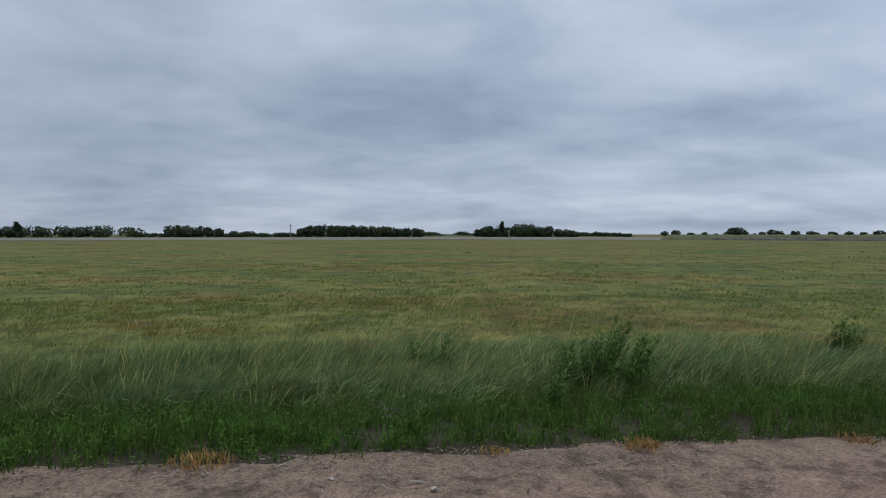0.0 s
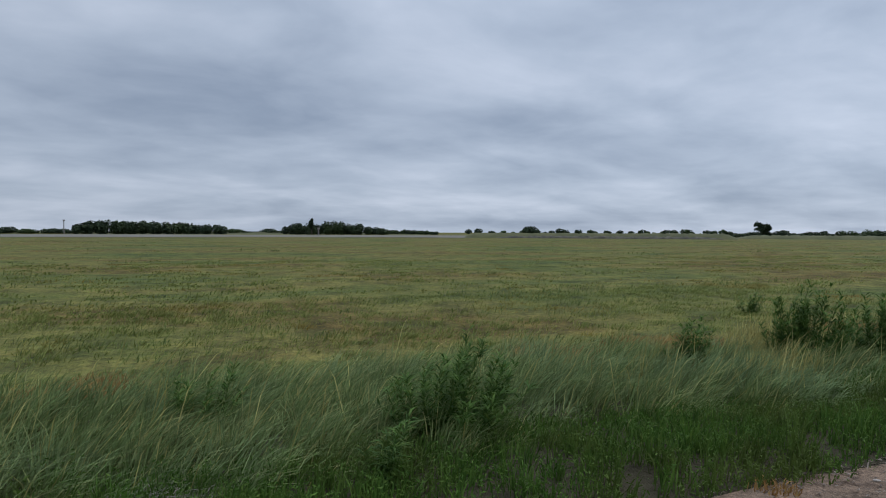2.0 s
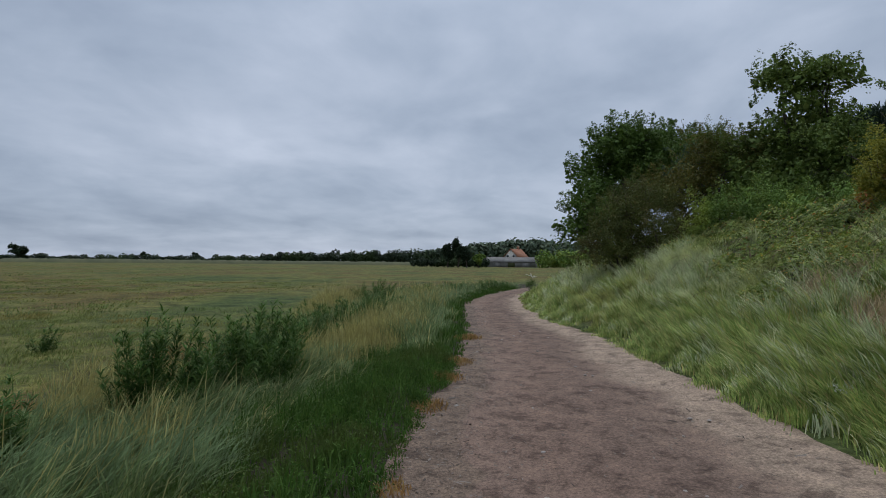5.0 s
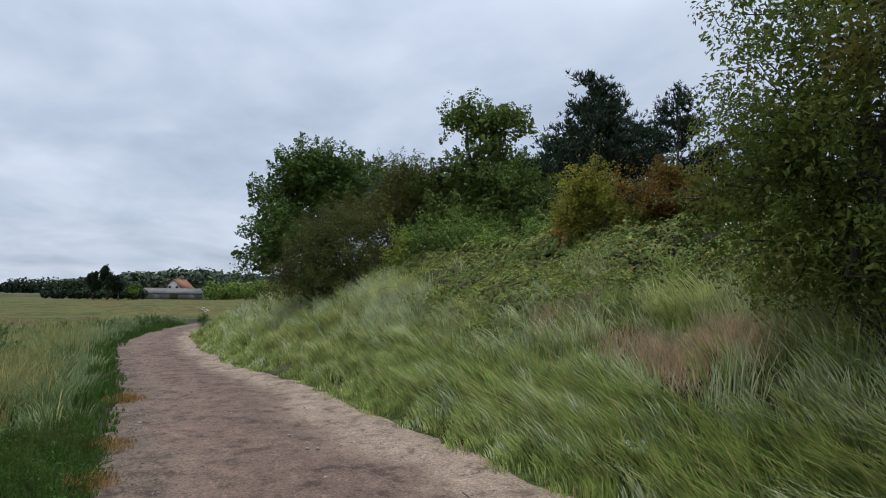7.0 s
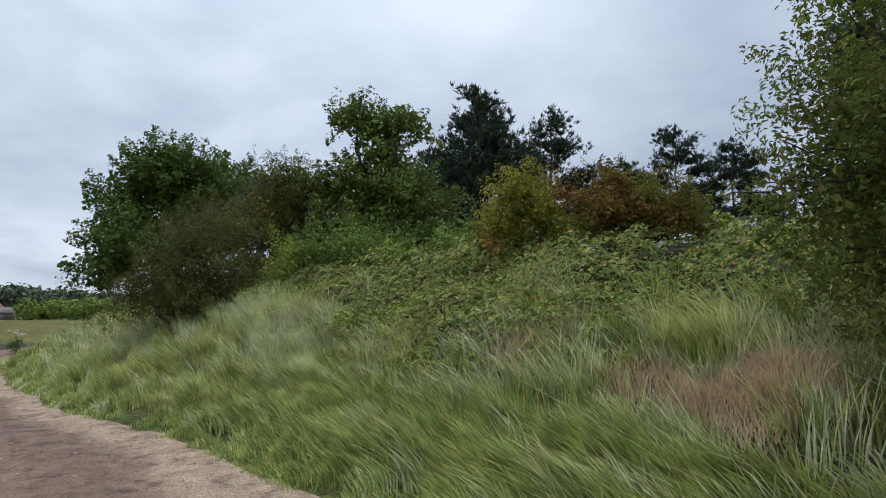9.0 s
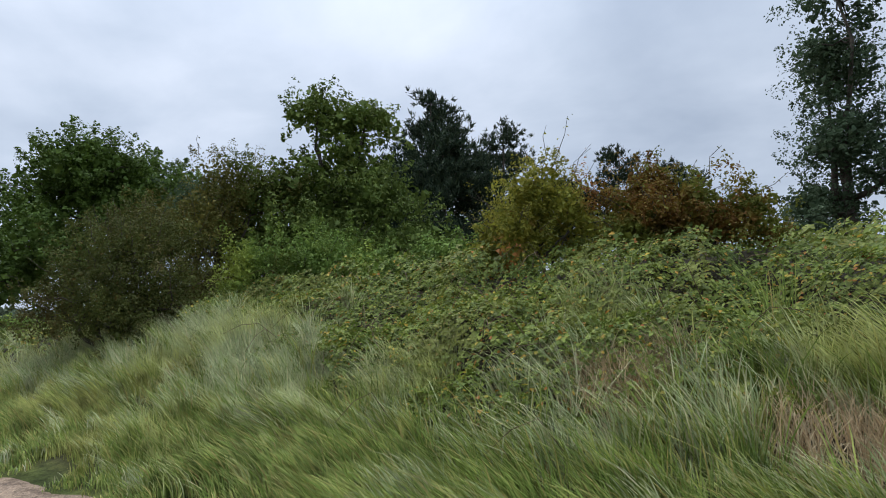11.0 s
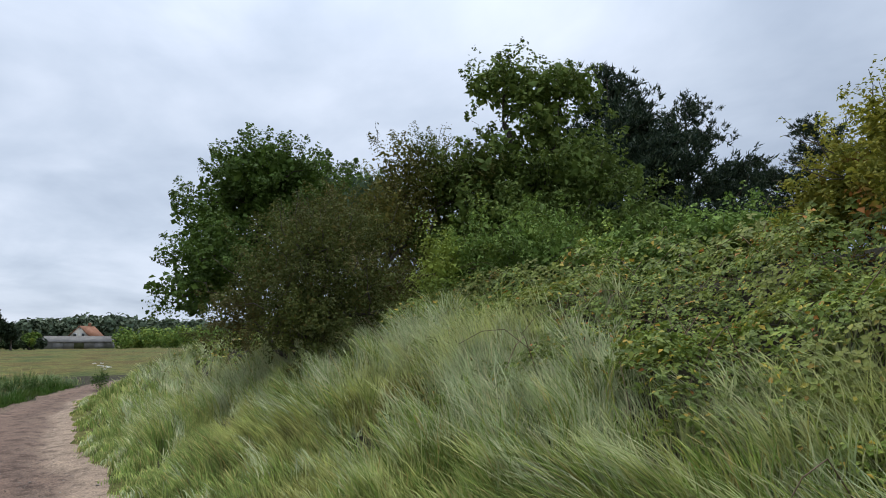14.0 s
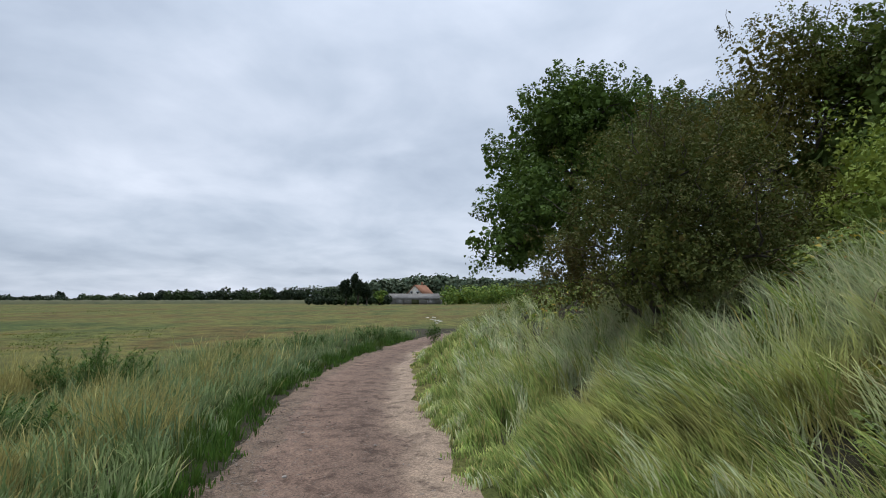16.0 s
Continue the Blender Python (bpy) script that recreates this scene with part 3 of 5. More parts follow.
def marsh_sward():
    geo, dark = [], []
    flat = lambda x: np.where(x < 34, left_edge(x), 6.0)
    for k, (n, per, x0, x1, m0, m1, w, hh, sp) in enumerate(((84000, 40, -12, 17, 2.4, 13, 0.015, 0.115, 0.15), (46000, 26, -26, 42, 11, 34, 0.04, 0.085, 0.3), (16000, 10, -60, 100, 30, 110, 0.1, 0.08, 0.6))):
        x, y, m, own, off = tufts(n, per, x0, x1, m0, m1, flat, 1, sp, 100 + k)
        n = len(x)
        r = rng(105 + k)
        field = clumped(x * 0.6, y, 0.7, 16)
        keep = (r.uniform(0, 1, n) < np.clip(field * 1.7, 0.25, 1)) & (m > m0 - 0.4)
        x, y, own, off, field = x[keep], y[keep], own[keep], off[keep], field[keep]
        n = len(x)
        h = hh * (0.35 + 0.6 * field + 0.55 * own) * np.exp(-0.15 * np.sum(off ** 2, 1)) * r.uniform(0.6, 1.2, n)
        lean = (np.array([0.6, 0.0]) + off * 0.5 + r.normal(size=(n, 2)) * 0.4) * h[:, None]
        g = blades(on_ground(x, y), h, lean, w, seed=115 + k, th=own * 60 + r.normal(size=n) * 0.7)
        geo.append(g)
    for k, (n, per, x0, x1, m0, m1, w, hh, sp) in enumerate(((3000, 40, -14, 20, 3, 14, 0.014, 0.17, 0.22), (3600, 32, -30, 50, 12, 45, 0.03, 0.14, 0.4), (3600, 26, -70, 110, 40, 150, 0.1, 0.17, 1.0))):
        x, y, m, own, off = tufts(n, per, x0, x1, m0, m1, flat, 1, sp, 160 + k)
        r = rng(165 + k)
        x = x + off[:, 0] * sp * 1.2
        h = hh * r.uniform(0.5, 1.2, len(x)) * np.exp(-0.12 * np.sum(off ** 2, 1))
        dark.append(blades(on_ground(x, y), h, lean_of(len(x), h, 0.5, 0.35, 168 + k), w, seed=170 + k))
    stuff("marsh_sward", join(geo), G_MARSH, "olive and rusty low salt marsh growth", "marsh plants")
    stuff("marsh_tufts", join(dark), G_TUFT, "darker green tufts dotted over the salt marsh", "marsh plants")


def patch_of(name, n, spots, h0, width, mat, label, lean=0.5, spread=0.3, seed=0, mid=0.55, midw=0.75, to=WIND):
    """Growth in round spots (x, y, radius)."""
    r = rng(seed)
    xs, ys, fs = [], [], []
    area = sum(s[2] ** 2 for s in spots)
    for cx_, cy_, rad in spots:
        k = int(n * rad ** 2 / area)
        a, d = r.uniform(0, 2 * np.pi, k), rad * np.sqrt(r.uniform(0, 1, k)) * r.uniform(0.7, 1.25, k)
        xs.append(cx_ + d * np.cos(a) * 1.3)
        ys.append(cy_ + d * np.sin(a))
        fs.append(1 - 0.4 * d / rad)
    x, y, f_ = np.concatenate(xs), np.concatenate(ys), np.concatenate(fs)
    h = h0 * f_ * r.uniform(0.6, 1.2, len(x)) * (0.8 + 0.45 * waves(x, y, 7.0, 61))
    return stuff(name, blades(on_ground(x, y), h, lean_of(len(x), h, lean, spread, seed + 1, to), width, mid=mid, mid_width=midw, seed=seed + 2), mat, label)


STRAW_SPOTS = [(10.6, 0.3, 0.36), (10.4, 0.0, 0.3), (9.05, 0.25, 0.42), (8.45, 0.15, 0.45), (8.2, -0.2, 0.36)]


def bramble_cover(x, y, d):
    """How far brambles, not grass, cover the bank: 0 to 1."""
    c = np.clip(0.42 + waves(x, y, 1.1, 77) * 1.7 + (d - 1.95 - 0.8 * np.exp(-((x - 17.0) / 3.5) ** 2) - 0.5 * np.exp(-((x - 12.3) / 1.6) ** 2)) * 0.8, 0, 1)
    return c * np.clip((d - 0.9) / 0.6, 0, 1)


def bramble_hump(x, y, d):
    """Height of the bramble mounds over the soil."""
    return (0.10 + 0.34 * np.clip(0.5 + waves(x, y, 2.6, 78) * 1.1, 0, 1) + 0.26 * np.clip(waves(x, y, 1.1, 79), 0, 1)) * np.clip((d - 0.8) / 1.4, 0.3, 1)


def bank_grass():
    """Low fine grass flopping down the foot of the bank, combed along the wind, and upright blue grey grass in tufts above it."""
    geo, blue = [], []
    for k, (n, per, x0, x1, d0, d1, w) in enumerate(((200000, 64, 5.5, 22, 0.0, 3.9, 0.0105), (30000, 40, 22, 38, 0.0, 3.4, 0.018), (15000, 40, -6, 5.5, 0.0, 3.2, 0.016))):
        x, y, d, own, off = tufts(n, per, x0, x1, d0, d1, right_edge, -1, 0.085, 120 + k)
        n = len(x)
        field = clumped(x, y, 1.9, 17)
        cover = bramble_cover(x, y, d)
        for sx_, sy_, sr_ in STRAW_SPOTS:
            cover = np.maximum(cover, np.exp(-(((x - sx_) / 1.2) ** 2 + (y - sy_ - 0.12) ** 2) / sr_ ** 2 * 0.75) * 1.3)
        d = d + 0.14 * waves(x, y, 2.0, 24)
        low = np.clip((1.75 - d) / 0.6, 0, 1)
        chance = np.clip(0.55 + d, 0, 1) * np.clip(field * 2.2 - 0.55 + 0.55 * low, 0.04, 0.95) * np.clip(1 - 0.93 * cover, 0, 1)
        keep = ((own * 53.3) % 1.0 < chance) & (rng(125 + k).uniform(0, 1, n) < 0.95) & (d > -0.2)
        x, y, d, own, off, field, low = x[keep], y[keep], d[keep], own[keep], off[keep], field[keep], low[keep]
        n = len(x)
        r = rng(130 + k)
        own2, own3 = (own * 37.7) % 1.0, (own * 91.3) % 1.0
        swell = clumped(x, y, 2.6, 26)
        tall = np.clip((d + 0.08) / 0.75, 0, 1) ** 1.2
        h = (0.05 + tall * (low * (0.16 + 0.36 * swell + 0.16 * own2) + (1 - low) * (0.2 + 0.16 * field + 0.42 * own2 ** 1.5))) * r.uniform(0.5, 1.12, n)
        ang = 0.45 + waves(x, y, 0.9, 18) * 0.55 + (1 - low) * (0.2 + 1.5 * (own3 - 0.5))
        much = low * (0.75 + 0.55 * waves(x, y, 1.6, 27)) + (1 - low) * (0.1 + 0.6 * own2 * own3)
        to = np.stack([np.cos(ang), np.sin(ang)], 1) * np.maximum(much, 0.1)[:, None]
        lean = (to + off * 0.24 + r.normal(size=(n, 2)) * 0.12) * h[:, None]
        is_blue = own < np.clip(0.12 + waves(x, y, 1.0, 19) * 0.35 + (1 - low) * 0.55, 0.03, 0.85)
        g = on_ground(x, y)
        turned = own * 60 + r.normal(size=n) * 0.8
        for sel, dest in ((~is_blue, geo), (is_blue, blue)):
            dest.append(blades(g[sel], h[sel], lean[sel], w, seed=135 + k, th=turned[sel], arc=True))
    stuff("bank_grass", join(geo), G_BANK, "lush long green grass drooping down the bank")
    stuff("lyme_grass", join(blue), G_BLUE, "blue grey dune grass on the bank")


def brambles():
    """Mounds of bramble: a thick roof of three-fingered leaves over rounded humps, with arching canes."""
    parts, canes = [], []
    for n, x0, x1, d0, d1, size, seed in ((50000, 5.5, 22, 0.9, 4.6, 0.056, 150), (7000, 5, 24, 4.4, 7.5, 0.085, 151), (6000, 22, 36, 1.0, 6.5, 0.085, 152), (4500, -8, 5.5, 1.0, 6.5, 0.09, 153), (4200, 4, 36, 6.5, 14, 0.16, 154)):
        r = rng(seed)
        x, y, d = scatter(n, x0, x1, d0, d1, right_edge, -1, seed)
        cover = bramble_cover(x, y, d)
        keep = r.uniform(0, 1, n) < np.where(cover > 0.3, cover, 0.04)
        x, y, d = x[keep], y[keep], d[keep]
        k = len(x)
        e_ = 0.06
        z = bramble_hump(x, y, d)
        nrm = np.stack([(z - bramble_hump(x + e_, y, d)) / e_, (z - bramble_hump(x, y + e_, d + 0)) / e_ + 0.35, np.ones(k)], 1)
        c = on_ground(x, y)
        c[:, 2] += (z + 0.05 * r.normal(size=k)) * np.where(r.uniform(0, 1, k) < 0.75, 1.0, r.uniform(0.3, 0.9, k))
        parts.append(trefoils(c, nrm, size, seed + 40))
        for q_ in c[:: 170 if seed == 150 else 90]:
            a = r.uniform(0, 2 * np.pi)
            ln = r.uniform(0.4, 0.9)
            q0 = q_ - np.array([0, 0, 0.25])
            e = q_ + np.array([math.cos(a) * ln, math.sin(a) * ln, -0.05])
            m_ = (q_ + e) / 2 + np.array([0, 0, r.uniform(0.05, 0.3)])
            canes.append(tube([q0, q0 * 0.4 + m_ * 0.6, m_, m_ * 0.5 + e * 0.5 + np.array([0, 0, 0.05]), e], [0.005, 0.005, 0.004, 0.004, 0.003], 3))
    stuff("brambles", join(parts), L_BRAMBLE, "tangled green brambles with a few yellow and red leaves", "brambles")
    stuff("bramble_canes", join(canes), CANE, "thin reddish bramble canes arching over the leaves", "brambles")


# ---- trees and shrubs ----
def in_ball(n, r):
    u = r.normal(size=(n, 3))
    u /= np.linalg.norm(u, axis=1, keepdims=True)
    return u * (r.uniform(0, 1, n) ** 0.45)[:, None]


def crown_points(lobes, n_clumps, per, clump_r, r, shell=0.6):
    """Leaf places: leafy shoots that point outwards over the lobes (x, y, z, rx, ry, rz), thick at the foot and narrow at the tip; and places for the shaded inner leaves."""
    split = []
    for l_ in lobes:
        k = 10
        u = r.normal(size=(k, 3))
        u /= np.linalg.norm(u, axis=1, keepdims=True)
        u[:, 2] = np.where(u[:, 2] < -0.5, -u[:, 2], u[:, 2])
        for d in u:
            g = r.uniform(0.36, 0.56)
            split.append((l_[0] + d[0] * l_[3] * (0.98 - g), l_[1] + d[1] * l_[4] * (0.98 - g), l_[2] + d[2] * l_[5] * (0.98 - g), l_[3] * g, l_[4] * g, l_[5] * g))
    lobes = split
    vol = np.array([l_[3] * l_[4] + l_[4] * l_[5] + l_[3] * l_[5] for l_ in lobes])
    counts = np.maximum(1, (n_clumps * vol / vol.sum()).astype(int))
    cs, outs, inner = [], [], []
    for l_, k in zip(lobes, counts):
        u = r.normal(size=(k, 3))
        u /= np.linalg.norm(u, axis=1, keepdims=True)
        rad = shell + (0.92 - shell) * r.uniform(0, 1, k) ** 0.5
        cs.append(np.array(l_[:3]) + u * rad[:, None] * np.array(l_[3:]))
        outs.append(u)
        inner.append(np.array(l_[:3]) + in_ball(k * 20, r) * 0.8 * np.array(l_[3:]))
    c, o = np.concatenate(cs), np.concatenate(outs)
    way = o + r.normal(size=o.shape) * 0.3 + np.array([0, 0, 0.45])
    way /= np.linalg.norm(way, axis=1, keepdims=True)
    t = r.uniform(0, 1, (len(c), per, 1)) ** 0.8
    wide = (1 - t) ** 0.7 * 0.8 + 0.12
    size = r.uniform(0.55, 1.3, len(c))[:, None, None] * clump_r
    ball = in_ball(len(c) * per, r).reshape(len(c), per, 3)
    pts = (c[:, None] + ball * size * wide + way[:, None] * size * (t * 1.7 - 0.5)).reshape(-1, 3)
    out = np.repeat(way, per, axis=0) * 0.35 + ball.reshape(-1, 3)
    return c, pts, out, np.concatenate(inner)


def tree(name, base, lobes, n_clumps, per, clump_r, leaf, mat, label, category, seed, trunk_r=0.12, aspect=0.6, stems=1, shell=0.6, fill=2.1, limb_every=6, bark=None, sprigs=0):
    """A trunk or stems, limbs out to the clumps, and a crown of single leaves."""
    r = rng(seed)
    bx, by = base
    bz = float(ground_z(bx, by)) - 0.1
    root = new(name)
    root.location = (bx, by, bz)
    lob = [(l_[0] - bx, l_[1] - by, l_[2] - bz, *l_[3:]) for l_ in lobes]
    c, pts, out, inner = crown_points(lob, n_clumps, per, clump_r, r, shell)
    wood = []
    heart = np.mean([l_[:3] for l_ in lob], axis=0)
    top = max(l_[2] for l_ in lob)
    forks = []
    for s in range(stems):
        foot = np.array([r.normal() * 0.008, r.normal() * 0.008, 0])
        l_ = lob[s % len(lob)]
        head = np.array([l_[0], l_[1], l_[2] + 0.3 * l_[5]])
        line = wander(foot, head, 8, 0.025, r)
        wood.append(tube(line, trunk_r * np.linspace(1.15, 0.22, 8) / math.sqrt(stems), 7))
        forks.append(line)
    for l_ in lob:
        f0 = forks[0][int(r.integers(2, 5))]
        line = wander(f0, np.array(l_[:3]), 6, 0.04, r)
        wood.append(tube(line, trunk_r * np.linspace(0.5, 0.16, 6), 6))
        forks.append(line)
    nodes = np.concatenate([f_[2:] for f_ in forks])
    for q_ in c[::limb_every]:
        d = np.linalg.norm(nodes - q_, axis=1) + 0.6 * np.maximum(0, nodes[:, 2] - q_[2])
        a = nodes[np.argmin(d)]
        wood.append(tube(wander(a, q_, 5, 0.06, r), trunk_r * np.linspace(0.16, 0.035, 5), 4))
    for _ in range(sprigs):
        q_ = c[int(r.integers(len(c)))]
        e = q_ + (q_ - heart) / np.linalg.norm(q_ - heart) * r.uniform(0.25, 0.6) + np.array([0, 0, 0.15])
        wood.append(tube(wander(q_, e, 4, 0.08, r), np.linspace(0.008, 0.003, 4), 3))
        k = 9
        t_ = r.uniform(0.2, 1, k)[:, None]
        pts = np.concatenate([pts, q_ + (e - q_) * t_ + r.normal(size=(k, 3)) * 0.03])
        out = np.concatenate([out, np.tile((e - q_)[None], (k, 1))])
    child(mesh_object("trunk", *join(wood), bark or BARK, True), root)
    body = [leaves(pts, leaf, seed + 1, aspect, 0.45, out)]
    if fill:
        body.append(leaves(inner, leaf * fill, seed + 2, max(aspect, 0.6), 0.3))
    child(mesh_object("crown", *join(body), mat), root)
    return tagged(root, label, category)


def pine(base, height, radius, label, seed, bare=0.25):
    """A pine: a straight stem, tiers of upturned boughs and dense dark needle tufts at their ends."""
    r = rng(seed)
    bx, by = base
    bz = float(ground_z(bx, by)) - 0.1
    root = new("pine_tree")
    root.location = (bx, by, bz)
    wood = [tube(wander((0, 0, 0), (0, 0, height), 9, 0.006, r), 0.16 * np.linspace(1.2, 0.12, 9), 8)]
    tufts, dirs = [], []
    z = height * bare
    while z < height - 0.15:
        t = (z / height - bare) / (1 - bare)
        reach = radius * (1.05 + 0.55 * math.sin(math.pi * min(1, t * 0.75 + 0.22))) * (1 - t) ** 0.55 + 0.12
        for k in range(int(r.integers(4, 7))):
            a = r.uniform(0, 2 * np.pi)
            ln = reach * r.uniform(0.55, 1.12)
            e = np.array([math.cos(a) * ln, math.sin(a) * ln, z + ln * r.uniform(0.1, 0.42)])
            line = wander((0, 0, z), e, 5, 0.05, r)
            wood.append(tube(line, np.linspace(0.045, 0.012, 5) * (1 - 0.6 * t), 4))
            for s in np.linspace(0.4, 1.0, max(4, int(ln * 6))):
                p = np.array([0, 0, z]) + (e - np.array([0, 0, z])) * s
                for _ in range(4):
                    tufts.append(p + r.normal(size=3) * np.array([0.27, 0.27, 0.13]) * (0.4 + s))
                    dirs.append((math.cos(a) * 0.5, math.sin(a) * 0.5, 0.8))
        z += height * r.uniform(0.045, 0.07)
    for _ in range(8):
        tufts.append(np.array([0, 0, height]) + r.normal(size=3) * 0.12)
        dirs.append((0, 0, 1))
    tufts, dirs = np.array(tufts), np.array(dirs)
    k = 9
    n = len(tufts) * k
    d = np.repeat(dirs, k, 0) + r.normal(size=(n, 3)) * 0.65
    d /= np.linalg.norm(d, axis=1, keepdims=True)
    p = np.repeat(tufts, k, 0) + r.normal(size=(n, 3)) * 0.05
    s = np.cross(d, r.normal(size=(n, 3)))
    s /= np.linalg.norm(s, axis=1, keepdims=True)
    ln = r.uniform(0.16, 0.32, n)[:, None]
    v = np.stack([p - s * 0.034, p + s * 0.034, p + d * ln], 1).reshape(-1, 3)
    f = np.arange(3 * n).reshape(-1, 3)
    child(mesh_object("trunk", *join(wood), BARK, True), root)
    child(mesh_object("crown", v, f, L_PINE), root)
    return tagged(root, label, "pine tree", "pines behind the bank")


def weed(base, height, radius, n_stems, label, seed):
    """A bushy weed: upright stems set with narrow leaves."""
    r = rng(seed)
    bx, by = base
    bz = float(ground_z(bx, by)) - 0.02
    root = new("weed_clump")
    root.location = (bx, by, bz)
    wood, pts, out = [], [], []
    for _ in range(int(n_stems * 1.5)):
        a, d = r.uniform(0, 2 * np.pi), radius * math.sqrt(r.uniform())
        f0 = np.array([math.cos(a) * d * 0.7, math.sin(a) * d * 0.7, 0])
        h = height * r.uniform(0.5, 1.05) * (1 - 0.35 * (d / radius) ** 2)
        e = np.array([math.cos(a) * d * 1.45 + 0.22 * h + r.normal() * 0.05, math.sin(a) * d * 1.45 + r.normal() * 0.05, h])
        line = wander(f0, e, 5, 0.02, r)
        wood.append(tube(line, np.linspace(0.006, 0.002, 5), 3))
        k = int(62 * h / 0.7) + 6
        t = np.sort(r.uniform(0.12, 1, k))
        o = r.normal(size=(k, 3))
        o[:, 2] = np.abs(o[:, 2]) * 0.5
        o /= np.linalg.norm(o, axis=1, keepdims=True)
        pts.append(f0 + (e - f0) * t[:, None] + o * 0.03)
        out.append(o)
    for w in wood:
        child(mesh_object("stem", *w, L_DOCK), root)
    pts, out = np.concatenate(pts), np.concatenate(out)
    h = r.uniform(0.03, 0.09, len(pts)) * (0.6 + 0.6 * height)
    child(mesh_object("foliage", *blades(pts - out * 0.02, h, out[:, :2] * 0.13 + np.array([0.02, 0]), 0.010, mid=0.45, mid_width=1.7, seed=seed + 1), L_DOCK), root)
    return tagged(root, label, "weed", "weeds along the marsh edge")


def cow_parsley(base, height, n_stems, label, seed):
    """A tall herb: thin stems, divided leaves and flat white flower heads."""
    r = rng(seed)
    bx, by = base
    root = new("cow_parsley")
    root.location = (bx, by, float(ground_z(bx, by)) - 0.02)
    for _ in range(n_stems):
        a, d = r.uniform(0, 2 * np.pi), r.uniform(0.02, 0.3)
        e = np.array([math.cos(a) * d, math.sin(a) * d, height * r.uniform(0.7, 1.05)])
        child(mesh_object("stem", *tube(wander(e * np.array([0.3, 0.3, 0]), e, 5, 0.02, r), np.linspace(0.006, 0.003, 5), 4), L_DOCK), root)
        p = e + in_ball(60, r) * np.array([0.07, 0.07, 0.018])
        child(mesh_object("flower_head", *leaves(p, 0.022, seed + 3, 0.9, 1.5), PETAL), root)
    p = in_ball(420, r) * np.array([0.3, 0.3, height * 0.36]) + np.array([0, 0, height * 0.38])
    child(mesh_object("foliage", *leaves(p, 0.07, seed + 4, 0.4, 0.4), L_DOCK), root)
    return tagged(root, label, "cow parsley")


def polar(az, dist):
    """A place by its bearing and distance from the start of the walk, from further along it for bearings to the right."""
    ox, oy = np.interp(az, [20, 45, 80], [0, 0.57, 1.54]), np.interp(az, [20, 45, 80], [0, 3.26, 4.17])
    return float(ox + dist * math.sin(radians(az))), float(oy + dist * math.cos(radians(az)))


def far_wood(name, az0, az1, dist, depth, h_of, label, mat, leaf, n, seed, z0=0.0, bump=0.25, category="wood", spread=None):
    """A distant belt of trees: rounded heads of many leaf clumps, uneven in height."""
    r = rng(seed)
    wide = radians(az1 - az0) * dist
    heads = max(3, int(n * 0.85))
    pts, outs, wood = [], [], []
    for k in range(heads):
        u = (k + r.uniform(-0.3, 1.3)) / heads
        az = az0 + (az1 - az0) * u
        d = dist + depth * r.uniform(-0.5, 0.5)
        h = h_of(u) * r.uniform(1 - bump, 1 + bump * 0.35)
        x, y = polar(az, d)
        rad = h * spread if spread else max(h * 0.42, wide / heads * 1.15)
        m = min(int(30 + 6 * h * rad / leaf ** 2), 140)
        w = r.normal(size=(m, 3))
        w /= np.linalg.norm(w, axis=1, keepdims=True)
        rr = r.uniform(0.75, 1.06, m)[:, None]
        pts.append(np.array([x, y, z0 + h * 0.48]) + w * rr * np.array([rad, rad, h * 0.52]))
        outs.append(w)
        pts.append(np.array([x, y, z0 + h * 0.42]) + in_ball(m // 2, r) * np.array([rad, rad, h * 0.44]))
        outs.append(np.zeros((m // 2, 3)))
        wood.append(tube([(x, y, z0 - 0.3), (x, y, z0 + h * 0.5)], (0.14, 0.08), 4))
    geo = join([leaves(np.concatenate(pts), leaf * 1.4, seed + 1, 0.8, 0.3, np.concatenate(outs))] + wood)
    return stuff(name, geo, mat, label, category)


def box(size, centre):
    """A block of the given size about a centre."""
    x, y, z = size
    v = np.array([[sx * x / 2, sy * y / 2, sz * z / 2] for sx in (-1, 1) for sy in (-1, 1) for sz in (-1, 1)]) + np.array(centre)
    f = np.array([[0, 1, 3], [0, 3, 2], [4, 6, 7], [4, 7, 5], [0, 4, 5], [0, 5, 1], [2, 3, 7], [2, 7, 6], [0, 2, 6], [0, 6, 4], [1, 5, 7], [1, 7, 3]])
    return v, f


def gable(size, centre, over=0.3, thick=0.18):
    """Two sloping slabs along x with their ridge on top; size is length, span, rise."""
    L, S, H = size
    parts = []
    for s in (-1, 1):
        a = np.array([[-L / 2 - over, 0, H], [L / 2 + over, 0, H], [L / 2 + over, s * (S / 2 + over), -H * over * 2 / S], [-L / 2 - over, s * (S / 2 + over), -H * over * 2 / S]])
        b = a - np.array([0, 0, thick])
        v = np.concatenate([a, b]) + np.array(centre)
        f = np.array([[0, 1, 2], [0, 2, 3], [4, 6, 5], [4, 7, 6], [0, 4, 5], [0, 5, 1], [2, 6, 7], [2, 7, 3], [1, 5, 6], [1, 6, 2], [0, 3, 7], [0, 7, 4]])
        parts.append((v, f))
    return join(parts)


